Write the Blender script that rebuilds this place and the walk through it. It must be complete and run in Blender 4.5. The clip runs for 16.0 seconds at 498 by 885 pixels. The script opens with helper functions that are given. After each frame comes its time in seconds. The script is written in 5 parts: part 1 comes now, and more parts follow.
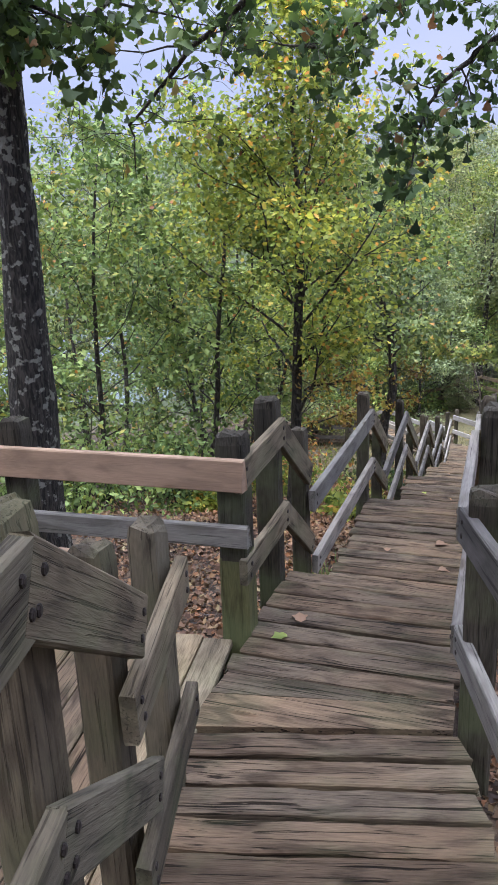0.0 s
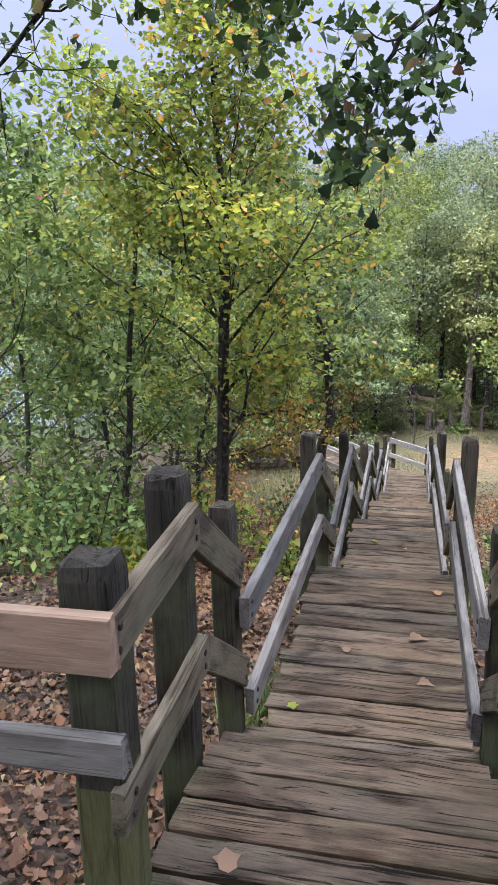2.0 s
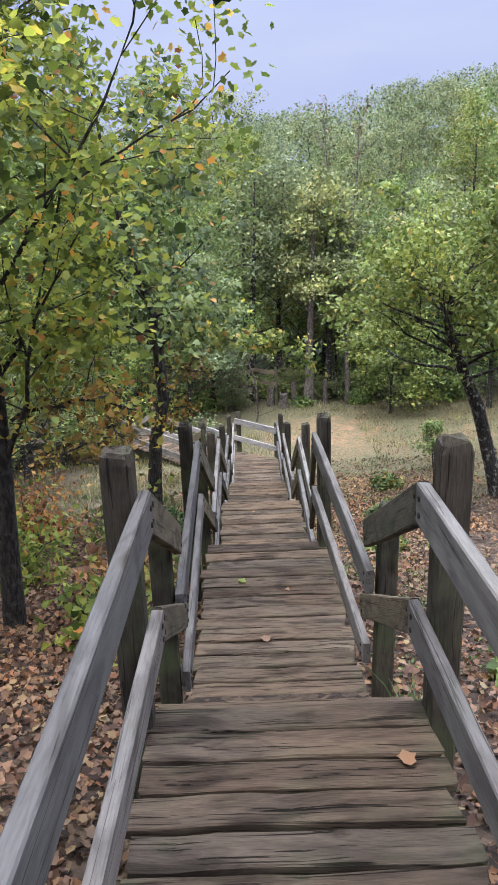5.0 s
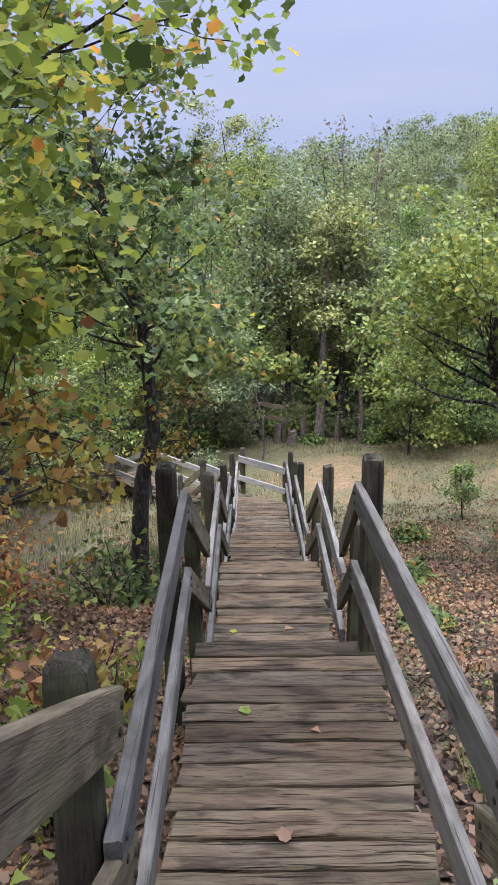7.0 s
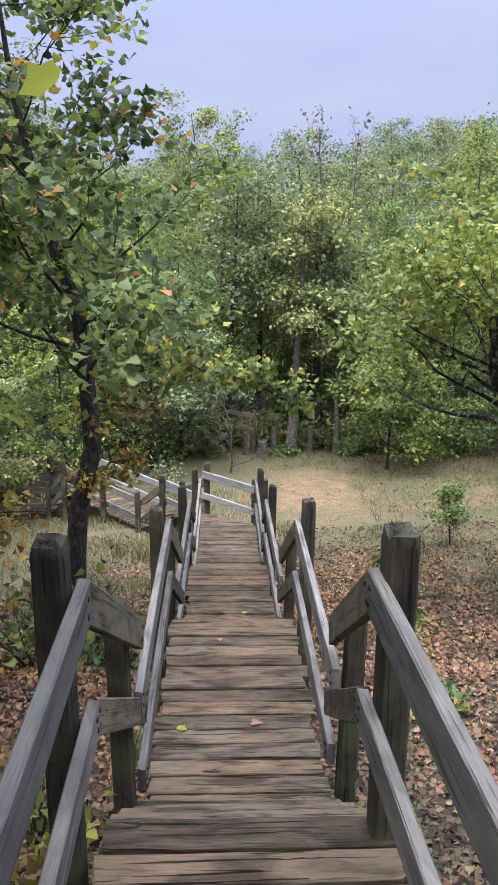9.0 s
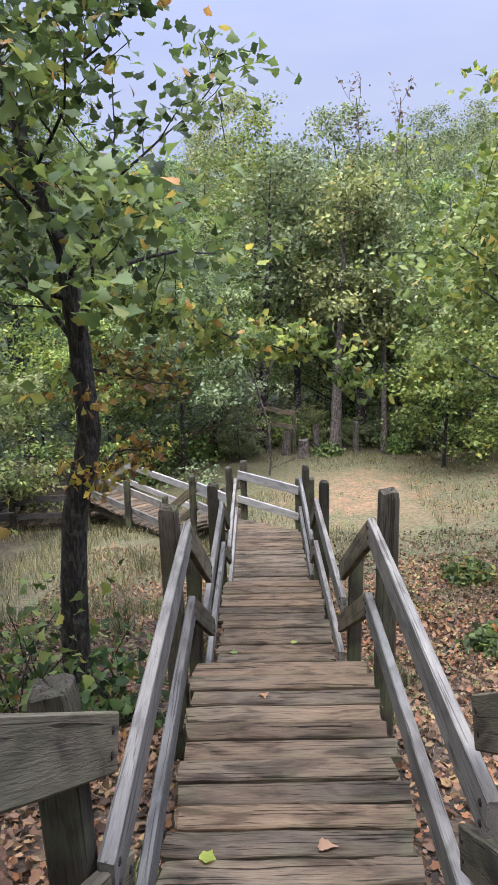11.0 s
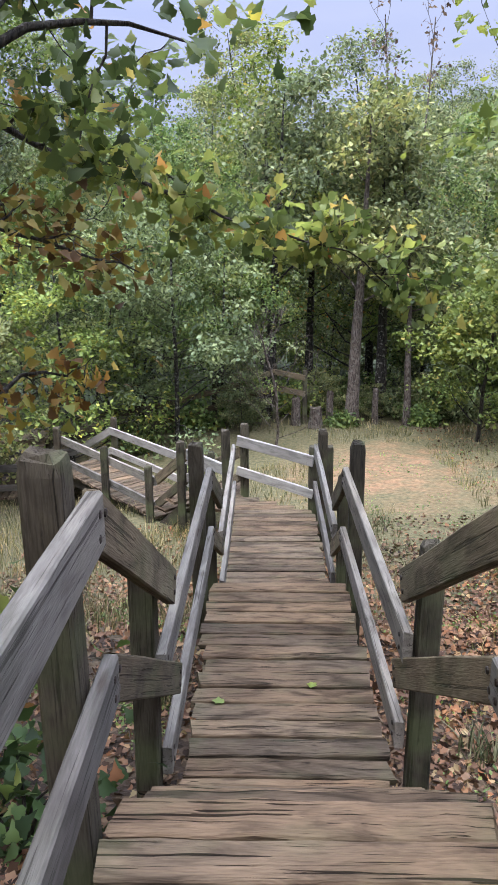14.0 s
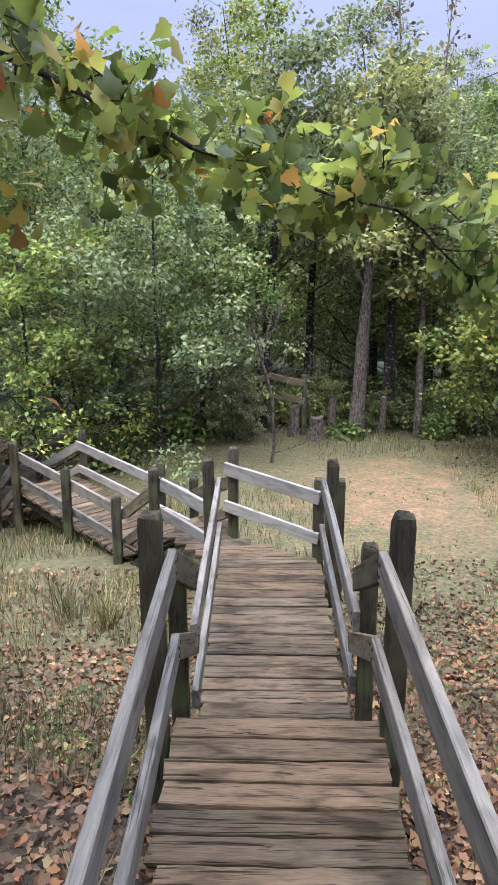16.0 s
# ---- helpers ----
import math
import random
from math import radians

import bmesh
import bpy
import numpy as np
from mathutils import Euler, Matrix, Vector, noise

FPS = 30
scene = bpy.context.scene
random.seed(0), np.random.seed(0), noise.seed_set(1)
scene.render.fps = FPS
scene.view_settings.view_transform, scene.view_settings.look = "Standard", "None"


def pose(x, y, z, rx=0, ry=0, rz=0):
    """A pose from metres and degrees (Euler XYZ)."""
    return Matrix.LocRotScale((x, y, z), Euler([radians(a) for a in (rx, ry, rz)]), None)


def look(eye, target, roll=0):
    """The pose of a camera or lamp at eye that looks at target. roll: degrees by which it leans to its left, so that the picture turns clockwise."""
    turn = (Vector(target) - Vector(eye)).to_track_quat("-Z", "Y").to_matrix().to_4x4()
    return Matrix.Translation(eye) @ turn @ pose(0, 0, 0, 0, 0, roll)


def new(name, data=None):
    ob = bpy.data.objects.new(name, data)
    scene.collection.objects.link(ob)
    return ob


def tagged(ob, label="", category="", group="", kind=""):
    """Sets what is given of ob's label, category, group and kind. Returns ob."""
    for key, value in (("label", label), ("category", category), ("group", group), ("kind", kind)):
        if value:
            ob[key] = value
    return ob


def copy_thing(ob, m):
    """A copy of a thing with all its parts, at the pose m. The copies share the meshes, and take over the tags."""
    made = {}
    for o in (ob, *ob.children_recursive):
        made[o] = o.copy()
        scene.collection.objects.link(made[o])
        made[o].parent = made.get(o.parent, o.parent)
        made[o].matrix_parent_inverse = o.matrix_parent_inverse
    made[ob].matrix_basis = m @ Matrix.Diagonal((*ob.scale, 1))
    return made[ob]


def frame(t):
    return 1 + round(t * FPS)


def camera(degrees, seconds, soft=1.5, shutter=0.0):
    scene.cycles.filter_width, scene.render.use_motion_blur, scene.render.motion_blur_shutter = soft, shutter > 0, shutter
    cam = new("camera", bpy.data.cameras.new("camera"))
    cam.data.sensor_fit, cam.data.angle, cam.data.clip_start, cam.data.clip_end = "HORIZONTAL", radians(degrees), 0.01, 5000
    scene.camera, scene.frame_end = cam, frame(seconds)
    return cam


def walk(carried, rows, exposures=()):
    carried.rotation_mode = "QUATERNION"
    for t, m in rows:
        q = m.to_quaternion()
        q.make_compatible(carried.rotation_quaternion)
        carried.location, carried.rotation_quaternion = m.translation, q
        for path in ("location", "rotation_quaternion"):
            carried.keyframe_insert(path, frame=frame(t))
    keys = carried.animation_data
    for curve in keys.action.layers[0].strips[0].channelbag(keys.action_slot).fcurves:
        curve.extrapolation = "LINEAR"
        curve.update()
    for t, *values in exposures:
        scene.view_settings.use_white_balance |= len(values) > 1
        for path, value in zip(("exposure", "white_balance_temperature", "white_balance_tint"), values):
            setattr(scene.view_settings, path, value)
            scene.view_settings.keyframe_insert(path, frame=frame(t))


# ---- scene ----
cam = camera(36.9, 16.0, soft=0.95)
PATH = [
    (0, (0.547, 0.372, 2.418), (-0.07, 2.186, 1.842), -2.3),
    (0.5, (0.429, 0.881, 2.412), (-0.13, 2.718, 1.851), -2.5),
    (1, (0.344, 1.269, 2.401), (-0.153, 3.126, 1.851), -2.4),
    (1.5, (0.226, 1.608, 2.356), (-0.233, 3.48, 1.822), -2),
    (2, (0.183, 1.863, 2.224), (-0.254, 3.739, 1.684), -1.4),
    (2.5, (0.109, 2.141, 2.064), (-0.295, 4.018, 1.504), -1.1),
    (3, (0.08, 2.53, 1.895), (-0.242, 4.421, 1.33), -1.8),
    (3.5, (0.012, 3.099, 1.794), (-0.195, 5.012, 1.247), -2.3),
    (4, (-0.037, 3.594, 1.777), (-0.143, 5.513, 1.225), -2.4),
    (4.5, (-0.048, 4.013, 1.733), (-0.08, 5.926, 1.149), -2.6),
    (4.7, (-0.075, 4.17, 1.706), (-0.091, 6.076, 1.101), -2.5),
    (6.8, (-0.141, 5.913, 1.213), (-0.154, 7.841, 0.679), -0.3),
    (7, (-0.147, 6.151, 1.176), (-0.159, 8.085, 0.666), -0.6),
    (7.5, (-0.089, 6.64, 1.152), (-0.077, 8.581, 0.667), -0.9),
    (8, (-0.098, 7.047, 1.147), (-0.054, 8.986, 0.662), -0.4),
    (8.5, (-0.105, 7.372, 1.085), (-0.028, 9.309, 0.592), 0.7),
    (9, (-0.081, 7.656, 0.947), (-0.012, 9.592, 0.45), 0.7),
    (9.5, (-0.142, 7.896, 0.73), (-0.105, 9.837, 0.249), 0.5),
    (9.7, (-0.147, 7.992, 0.679), (-0.125, 9.933, 0.198), 0.4),
    (11.8, (-0.046, 10.054, 0.15), (-0.075, 11.998, -0.322), -2.3),
    (12, (-0.036, 10.206, 0.124), (-0.043, 12.143, -0.373), -2.2),
    (12.5, (-0.015, 10.528, 0.084), (0.017, 12.445, -0.488), -1.4),
    (13, (-0.047, 10.794, -0.062), (0.007, 12.694, -0.684), -0.6),
    (13.5, (-0.047, 11.058, -0.216), (-0.044, 12.974, -0.79), 0.1),
    (14, (-0.099, 11.349, -0.448), (-0.144, 13.277, -0.977), -0.4),
    (14.5, (-0.078, 11.812, -0.57), (-0.133, 13.747, -1.073), -1),
    (15, (-0.108, 12.34, -0.614), (-0.15, 14.28, -1.098), -0.7),
    (15.5, (-0.102, 12.761, -0.617), (-0.128, 14.699, -1.11), -0.2),
    (16, (-0.102, 13.153, -0.618), (-0.131, 15.079, -1.156), 0.3),
]
EXPOSURES = [(0, 1.96), (0.7, 2.0), (2, 1.99), (3, 2.18), (3.7, 2.05), (4.5, 1.93), (7, 1.78), (8, 1.82), (10, 1.82), (13, 1.98), (13.5, 1.85), (14, 1.9), (14.6, 1.98), (16, 1.9)]
walk(cam, [(t, look(eye, target, roll)) for t, eye, target, roll in PATH], EXPOSURES)

# ---- world, sun and exposure ----
world = bpy.data.worlds.new("overcast_sky")
scene.world = world
world.use_nodes = True
wn, wl = world.node_tree.nodes, world.node_tree.links
wn.clear()
w_out, w_bg = wn.new("ShaderNodeOutputWorld"), wn.new("ShaderNodeBackground")
w_sky = wn.new("ShaderNodeTexSky")
w_sky.sky_type, w_sky.sun_disc = "NISHITA", False
w_sky.sun_elevation, w_sky.sun_rotation = radians(48), radians(140)
w_sky.air_density, w_sky.dust_density, w_sky.ozone_density = 1.0, 3.0, 2.0
w_co, w_map = wn.new("ShaderNodeTexCoord"), wn.new("ShaderNodeMapping")
w_map.inputs["Scale"].default_value = (1.5, 1.5, 6.0)
w_noise, w_ramp, w_mix = wn.new("ShaderNodeTexNoise"), wn.new("ShaderNodeValToRGB"), wn.new("ShaderNodeMix")
w_noise.inputs["Scale"].default_value, w_noise.inputs["Detail"].default_value = 1.6, 5
w_ramp.color_ramp.elements[0].position, w_ramp.color_ramp.elements[0].color = 0.3, (6.8, 7.9, 12.8, 1)
w_ramp.color_ramp.elements[1].position, w_ramp.color_ramp.elements[1].color = 0.75, (8.7, 9.5, 13.2, 1)
w_mix.data_type = "RGBA"
w_mix.inputs["Factor"].default_value = 0.85
wl.new(w_co.outputs["Generated"], w_map.inputs["Vector"])
wl.new(w_map.outputs["Vector"], w_noise.inputs["Vector"])
wl.new(w_noise.outputs["Fac"], w_ramp.inputs["Fac"])
wl.new(w_sky.outputs["Color"], w_mix.inputs["A"])
wl.new(w_ramp.outputs["Color"], w_mix.inputs["B"])
# an overcast vault is far brighter overhead than at the horizon
w_sep, w_up, w_grad = wn.new("ShaderNodeSeparateXYZ"), wn.new("ShaderNodeMapRange"), wn.new("ShaderNodeVectorMath")
w_up.inputs["From Min"].default_value, w_up.inputs["From Max"].default_value = 0.0, 1.0
w_up.inputs["To Min"].default_value, w_up.inputs["To Max"].default_value = 0.36, 6.6
w_grad.operation = "SCALE"
wl.new(w_co.outputs["Generated"], w_sep.inputs[0])
w_pow = wn.new("ShaderNodeMath")
w_pow.operation = "POWER"
w_pow.use_clamp = True
w_pow.inputs[1].default_value = 4.0
wl.new(w_sep.outputs["Z"], w_pow.inputs[0])
wl.new(w_pow.outputs[0], w_up.inputs["Value"])
wl.new(w_mix.outputs["Result"], w_grad.inputs[0])
wl.new(w_up.outputs["Result"], w_grad.inputs["Scale"])
# the thick cloud overhead is greyer than the bluish band above the trees
w_tint, w_mul = wn.new("ShaderNodeValToRGB"), wn.new("ShaderNodeVectorMath")
w_tint.color_ramp.elements[0].position, w_tint.color_ramp.elements[0].color = 0.06, (1.0, 1.0, 1.0, 1)
w_tint.color_ramp.elements[1].position, w_tint.color_ramp.elements[1].color = 0.4, (1.04, 1.01, 0.88, 1)
w_mul.operation = "MULTIPLY"
wl.new(w_pow.outputs[0], w_tint.inputs["Fac"])
wl.new(w_grad.outputs[0], w_mul.inputs[0]), wl.new(w_tint.outputs["Color"], w_mul.inputs[1])
wl.new(w_mul.outputs[0], w_bg.inputs["Color"])
wl.new(w_bg.outputs["Background"], w_out.inputs["Surface"])
w_bg.inputs["Strength"].default_value = 0.06

sun = new("sun", bpy.data.lights.new("sun", "SUN"))
sun.data.energy, sun.data.angle, sun.data.color = 1.6, radians(50), (1.0, 0.96, 0.9)
sun.matrix_world = look((0, 0, 30), (6, 10, 0))


# ---- materials ----
def base_material(name, rough=0.8):
    m = bpy.data.materials.new(name)
    m.use_nodes = True
    n, l = m.node_tree.nodes, m.node_tree.links
    b = n["Principled BSDF"]
    b.inputs["Roughness"].default_value = rough
    b.inputs["Specular IOR Level"].default_value = 0.3
    return m, n, l, b


def ramp(n, stops):
    r = n.new("ShaderNodeValToRGB")
    e = r.color_ramp.elements
    while len(e) < len(stops):
        e.new(0.5)
    for k, (p, c) in enumerate(stops):
        e[k].position, e[k].color = p, (*c, 1)
    return r


def tex_noise(n, l, vector, scale, detail=4, distortion=0.0):
    t = n.new("ShaderNodeTexNoise")
    t.inputs["Scale"].default_value, t.inputs["Detail"].default_value = scale, detail
    t.inputs["Distortion"].default_value = distortion
    l.new(vector, t.inputs["Vector"])
    return t


def mix_rgb(n, l, fac, a, b, mode="MIX"):
    m = n.new("ShaderNodeMix")
    m.data_type, m.blend_type = "RGBA", mode
    for sock, v in (("Factor", fac), ("A", a), ("B", b)):
        if isinstance(v, (int, float)):
            m.inputs[sock].default_value = v
        elif isinstance(v, tuple):
            m.inputs[sock].default_value = (*v, 1)
        else:
            l.new(v, m.inputs[sock])
    return m.outputs["Result"]


def math_node(n, l, op, a, b):
    m = n.new("ShaderNodeMath")
    m.operation = op
    for k, v in enumerate((a, b)):
        if isinstance(v, (int, float)):
            m.inputs[k].default_value = v
        else:
            l.new(v, m.inputs[k])
    return m.outputs[0]


def add_bump(n, l, b, height, strength, distance=0.01):
    bump = n.new("ShaderNodeBump")
    bump.inputs["Strength"].default_value, bump.inputs["Distance"].default_value = strength, distance
    l.new(height, bump.inputs["Height"])
    l.new(bump.outputs["Normal"], b.inputs["Normal"])


def wood(name, tone, grain=0.5, moss=0.0, stain=0.5, cracks=0.6, warm=0.5, fibre=0.9, relief=0.9):
    """Weathered timber: growth rings, drying cracks, knots and stains along the piece's own x, each piece its own tone."""
    m, n, l, b = base_material(name, 0.92)
    b.inputs["Specular IOR Level"].default_value = 0.15
    co, info = n.new("ShaderNodeTexCoord"), n.new("ShaderNodeObjectInfo")
    shift = n.new("ShaderNodeCombineXYZ")
    for k, s in enumerate((37.0, 91.0, 53.0)):
        l.new(math_node(n, l, "MULTIPLY", info.outputs["Random"], s), shift.inputs[k])
    add = n.new("ShaderNodeVectorMath")
    l.new(co.outputs["Object"], add.inputs[0]), l.new(shift.outputs[0], add.inputs[1])

    def stretched(x, y, z, scale, detail, distortion):
        mp = n.new("ShaderNodeMapping")
        mp.inputs["Scale"].default_value = (x, y, z)
        l.new(add.outputs[0], mp.inputs["Vector"])
        return tex_noise(n, l, mp.outputs[0], scale, detail, distortion).outputs["Fac"]

    ring = stretched(1.1, 8, 8, 2.4, 2, 0.8)
    saw = math_node(n, l, "FRACT", math_node(n, l, "MULTIPLY", ring, 9.0), 0.0)
    fine = stretched(14, 190, 190, 1.0, 4, 0.4)
    crack = stretched(1.5, 75, 75, 1.0, 3, 1.2)
    blot = stretched(3.2, 11, 11, 1.0, 7, 1.0)
    broad = stretched(0.8, 1.6, 1.6, 1.0, 3, 0.0)
    r_saw = ramp(n, [(0.0, (0.78, 0.77, 0.76)), (0.75, (1.08, 1.08, 1.08)), (1.0, (0.8, 0.8, 0.8))])
    l.new(saw, r_saw.inputs["Fac"])
    r_fine = ramp(n, [(0.33, (0.66, 0.65, 0.64)), (0.52, (1.0, 1.0, 1.0)), (0.7, (1.2, 1.2, 1.2))])
    l.new(fine, r_fine.inputs["Fac"])
    r_crack = ramp(n, [(0.365, (0.1, 0.085, 0.075)), (0.4, (1, 1, 1))])
    l.new(crack, r_crack.inputs["Fac"])
    r_blot = ramp(n, [(0.36, (0.42, 0.4, 0.39)), (0.5, (0.95, 0.94, 0.93)), (0.68, (1.3, 1.28, 1.25))])
    l.new(blot, r_blot.inputs["Fac"])
    kmap = n.new("ShaderNodeMapping")
    kmap.inputs["Scale"].default_value = (1.7, 7.5, 7.5)
    l.new(add.outputs[0], kmap.inputs["Vector"])
    vor = n.new("ShaderNodeTexVoronoi")
    vor.inputs["Scale"].default_value = 1.0
    l.new(kmap.outputs[0], vor.inputs["Vector"])
    r_knot = ramp(n, [(0.03, (0.3, 0.24, 0.2)), (0.085, (0.62, 0.54, 0.48)), (0.13, (1, 1, 1))])
    l.new(vor.outputs["Distance"], r_knot.inputs["Fac"])
    hue = ramp(n, [(0.38, (0.98, 1.0, 1.01)), (0.62, (1.0 + 0.22 * warm, 1.0, 1.0 - 0.2 * warm))])
    l.new(broad, hue.inputs["Fac"])
    each = ramp(n, [(0.0, (0.6, 0.59, 0.59)), (0.3, (0.85, 0.84, 0.83)), (0.65, (1.0, 0.985, 0.965)), (1.0, (1.25, 1.2, 1.14))])
    l.new(info.outputs["Random"], each.inputs["Fac"])
    c = mix_rgb(n, l, grain, tone, r_saw.outputs["Color"], "MULTIPLY")
    c = mix_rgb(n, l, fibre, c, r_fine.outputs["Color"], "MULTIPLY")
    c = mix_rgb(n, l, cracks, c, r_crack.outputs["Color"], "MULTIPLY")
    c = mix_rgb(n, l, stain, c, r_blot.outputs["Color"], "MULTIPLY")
    c = mix_rgb(n, l, 0.8, c, r_knot.outputs["Color"], "MULTIPLY")
    c = mix_rgb(n, l, 1.0, c, hue.outputs["Color"], "MULTIPLY")
    c = mix_rgb(n, l, 1.0, c, each.outputs["Color"], "MULTIPLY")
    if moss:
        patch = tex_noise(n, l, co.outputs["Object"], 3.1, 5)
        pr = ramp(n, [(0.5, (0, 0, 0)), (0.68, (moss, moss, moss))])
        l.new(patch.outputs["Fac"], pr.inputs["Fac"])
        c = mix_rgb(n, l, pr.outputs["Color"], c, (0.1, 0.12, 0.055))
    l.new(c, b.inputs["Base Color"])
    h = math_node(n, l, "ADD", math_node(n, l, "MULTIPLY", fine, 0.5), math_node(n, l, "MULTIPLY", r_crack.outputs["Color"], 0.6))
    add_bump(n, l, b, h, relief, 0.008)
    return m


M_DECK = wood("weathered_deck_wood", (0.098, 0.076, 0.055), 0.4, 0.15, 0.95, 0.95, 0.4, 0.7, 1.0)
M_RAIL = wood("silvered_rail_wood", (0.137, 0.131, 0.122), 0.25, 0.08, 0.6, 0.6, 0.15, 0.4, 0.6)
M_LINK = wood("brown_rail_wood", (0.107, 0.093, 0.068), 0.35, 0.3, 0.85, 0.6, 0.3, 0.5, 0.7)
M_POST = wood("dark_post_wood", (0.053, 0.048, 0.038), 0.35, 0.45, 0.7, 0.7, 0.3)
M_SILVER = wood("pale_silvered_wood", (0.232, 0.228, 0.22), 0.1, 0.0, 0.5, 0.35, 0.1, 0.2, 0.4)
M_PINK = wood("reddish_new_wood", (0.232, 0.168, 0.124), 0.25, 0.0, 0.4, 0.15, 0.15, 0.2, 0.3)
M_PALE = wood("pale_new_wood", (0.2, 0.164, 0.112), 0.25, 0.15, 0.6, 0.3, 0.3)
M_MOSSY = wood("algae_covered_post_wood", (0.076, 0.08, 0.038), 0.3, 0.5, 0.7, 0.4, 0.2, 0.6)
M_STEEL, _n, _l, _b = base_material("rusty_bolt_steel", 0.6)
_b.inputs["Base Color"].default_value, _b.inputs["Metallic"].default_value = (0.035, 0.028, 0.025, 1), 0.6


def leaf_material(name, stops, translucent=0.36, rough=0.6, gain=1.5, grey=0.15):
    m, n, l, b = base_material(name, rough)
    b.inputs["Specular IOR Level"].default_value = 0.22
    lo, hi = stops[0], stops[-1]
    # darkest leaves go darker still, putting the shade between leaves into their colour
    stops = [(lo[0], tuple(v * 0.5 for v in lo[1]))] + stops[1:-1] + [(hi[0], tuple(v * 1.05 for v in hi[1]))]
    stops = [(p, tuple((v * (1 - grey) + grey * sum(c) / 3) * gain * 0.78 * w for v, w in zip(c, (1.09, 1.0, 1.08)))) for p, c in stops]
    geo = n.new("ShaderNodeNewGeometry")
    r = ramp(n, stops)
    l.new(geo.outputs["Random Per Island"], r.inputs["Fac"])
    co = n.new("ShaderNodeTexCoord")
    big = tex_noise(n, l, co.outputs["Object"], 0.9, 4)
    br = ramp(n, [(0.32, (0.52, 0.6, 0.56)), (0.5, (0.95, 0.97, 0.92)), (0.68, (1.32, 1.25, 1.02))])
    l.new(big.outputs["Fac"], br.inputs["Fac"])
    colour = mix_rgb(n, l, 1.0, r.outputs["Color"], br.outputs["Color"], "MULTIPLY")
    info = n.new("ShaderNodeObjectInfo")
    each = ramp(n, [(0.0, (0.8, 0.86, 0.9)), (0.5, (1.0, 1.0, 1.0)), (1.0, (1.22, 1.14, 0.95))])
    l.new(info.outputs["Random"], each.inputs["Fac"])
    colour = mix_rgb(n, l, 1.0, colour, each.outputs["Color"], "MULTIPLY")
    l.new(colour, b.inputs["Base Color"])
    tr = n.new("ShaderNodeBsdfTranslucent")
    l.new(mix_rgb(n, l, 1.0, colour, (1.12, 1.1, 0.8), "MULTIPLY"), tr.inputs["Color"])
    mix = n.new("ShaderNodeMixShader")
    mix.inputs[0].default_value = translucent
    l.new(b.outputs[0], mix.inputs[1]), l.new(tr.outputs[0], mix.inputs[2])
    l.new(mix.outputs[0], n["Material Output"].inputs["Surface"])
    return m


M_OAK = leaf_material("oak_leaves", [(0.0, (0.045, 0.08, 0.027)), (0.5, (0.08, 0.125, 0.037)), (0.88, (0.13, 0.18, 0.05)), (0.95, (0.2, 0.2, 0.04)), (0.985, (0.3, 0.14, 0.03))], 0.46, 0.5, 1.65)
# oak leaves again, with the shade they hang in put into darker stops
M_OAK_SHADED = leaf_material("shaded_oak_leaves", [(0.0, (0.028, 0.06, 0.022)), (0.6, (0.05, 0.1, 0.03)), (0.95, (0.09, 0.15, 0.04)), (0.99, (0.18, 0.08, 0.03))])
M_YELLOW = leaf_material("turning_leaves", [(0.0, (0.1, 0.165, 0.035)), (0.55, (0.17, 0.23, 0.045)), (0.88, (0.25, 0.28, 0.05)), (0.965, (0.34, 0.28, 0.05)), (0.992, (0.4, 0.19, 0.04))], 0.55, 0.55, 1.75, 0.08)
M_GREEN = leaf_material("green_leaves", [(0.0, (0.075, 0.14, 0.042)), (0.5, (0.125, 0.205, 0.06)), (0.9, (0.185, 0.265, 0.075)), (0.97, (0.24, 0.24, 0.05))], 0.36, 0.6, 1.42, 0.08)
M_BRIGHT = leaf_material("light_green_leaves", [(0.0, (0.08, 0.14, 0.033)), (0.5, (0.125, 0.195, 0.045)), (0.95, (0.165, 0.225, 0.055)), (0.99, (0.3, 0.26, 0.06))], 0.4, 0.5, 1.32)
# oak leaves of one bough, its sunlit look put into paler stops
M_BOUGH = leaf_material("lit_oak_leaves", [(0.0, (0.065, 0.115, 0.035)), (0.5, (0.13, 0.185, 0.05)), (0.85, (0.2, 0.25, 0.062)), (0.95, (0.3, 0.27, 0.07)), (0.985, (0.32, 0.13, 0.04))], 0.55, 0.5, 1.75)
# greyer, paler greens that put the haze of distance into the leaf colour
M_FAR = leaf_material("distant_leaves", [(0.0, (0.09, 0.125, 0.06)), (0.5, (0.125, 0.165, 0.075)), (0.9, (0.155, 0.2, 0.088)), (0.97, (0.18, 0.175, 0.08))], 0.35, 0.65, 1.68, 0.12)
M_RUST = leaf_material("brown_leaves", [(0.0, (0.15, 0.06, 0.03)), (0.5, (0.27, 0.12, 0.04)), (0.8, (0.38, 0.19, 0.045)), (1.0, (0.42, 0.29, 0.06))])
M_LITTER = leaf_material("dry_leaf_litter", [(0.0, (0.07, 0.04, 0.026)), (0.2, (0.175, 0.095, 0.057)), (0.45, (0.28, 0.155, 0.085)), (0.68, (0.4, 0.255, 0.15)), (0.82, (0.36, 0.15, 0.06)), (1.0, (0.46, 0.36, 0.17))], 0.1, 0.75, 0.7, 0.06)
M_TURN = leaf_material("yellow_and_orange_leaves", [(0.0, (0.17, 0.085, 0.03)), (0.35, (0.27, 0.16, 0.038)), (0.65, (0.33, 0.26, 0.05)), (1.0, (0.17, 0.22, 0.05))], 0.4, 0.5, 1.3, 0.08)
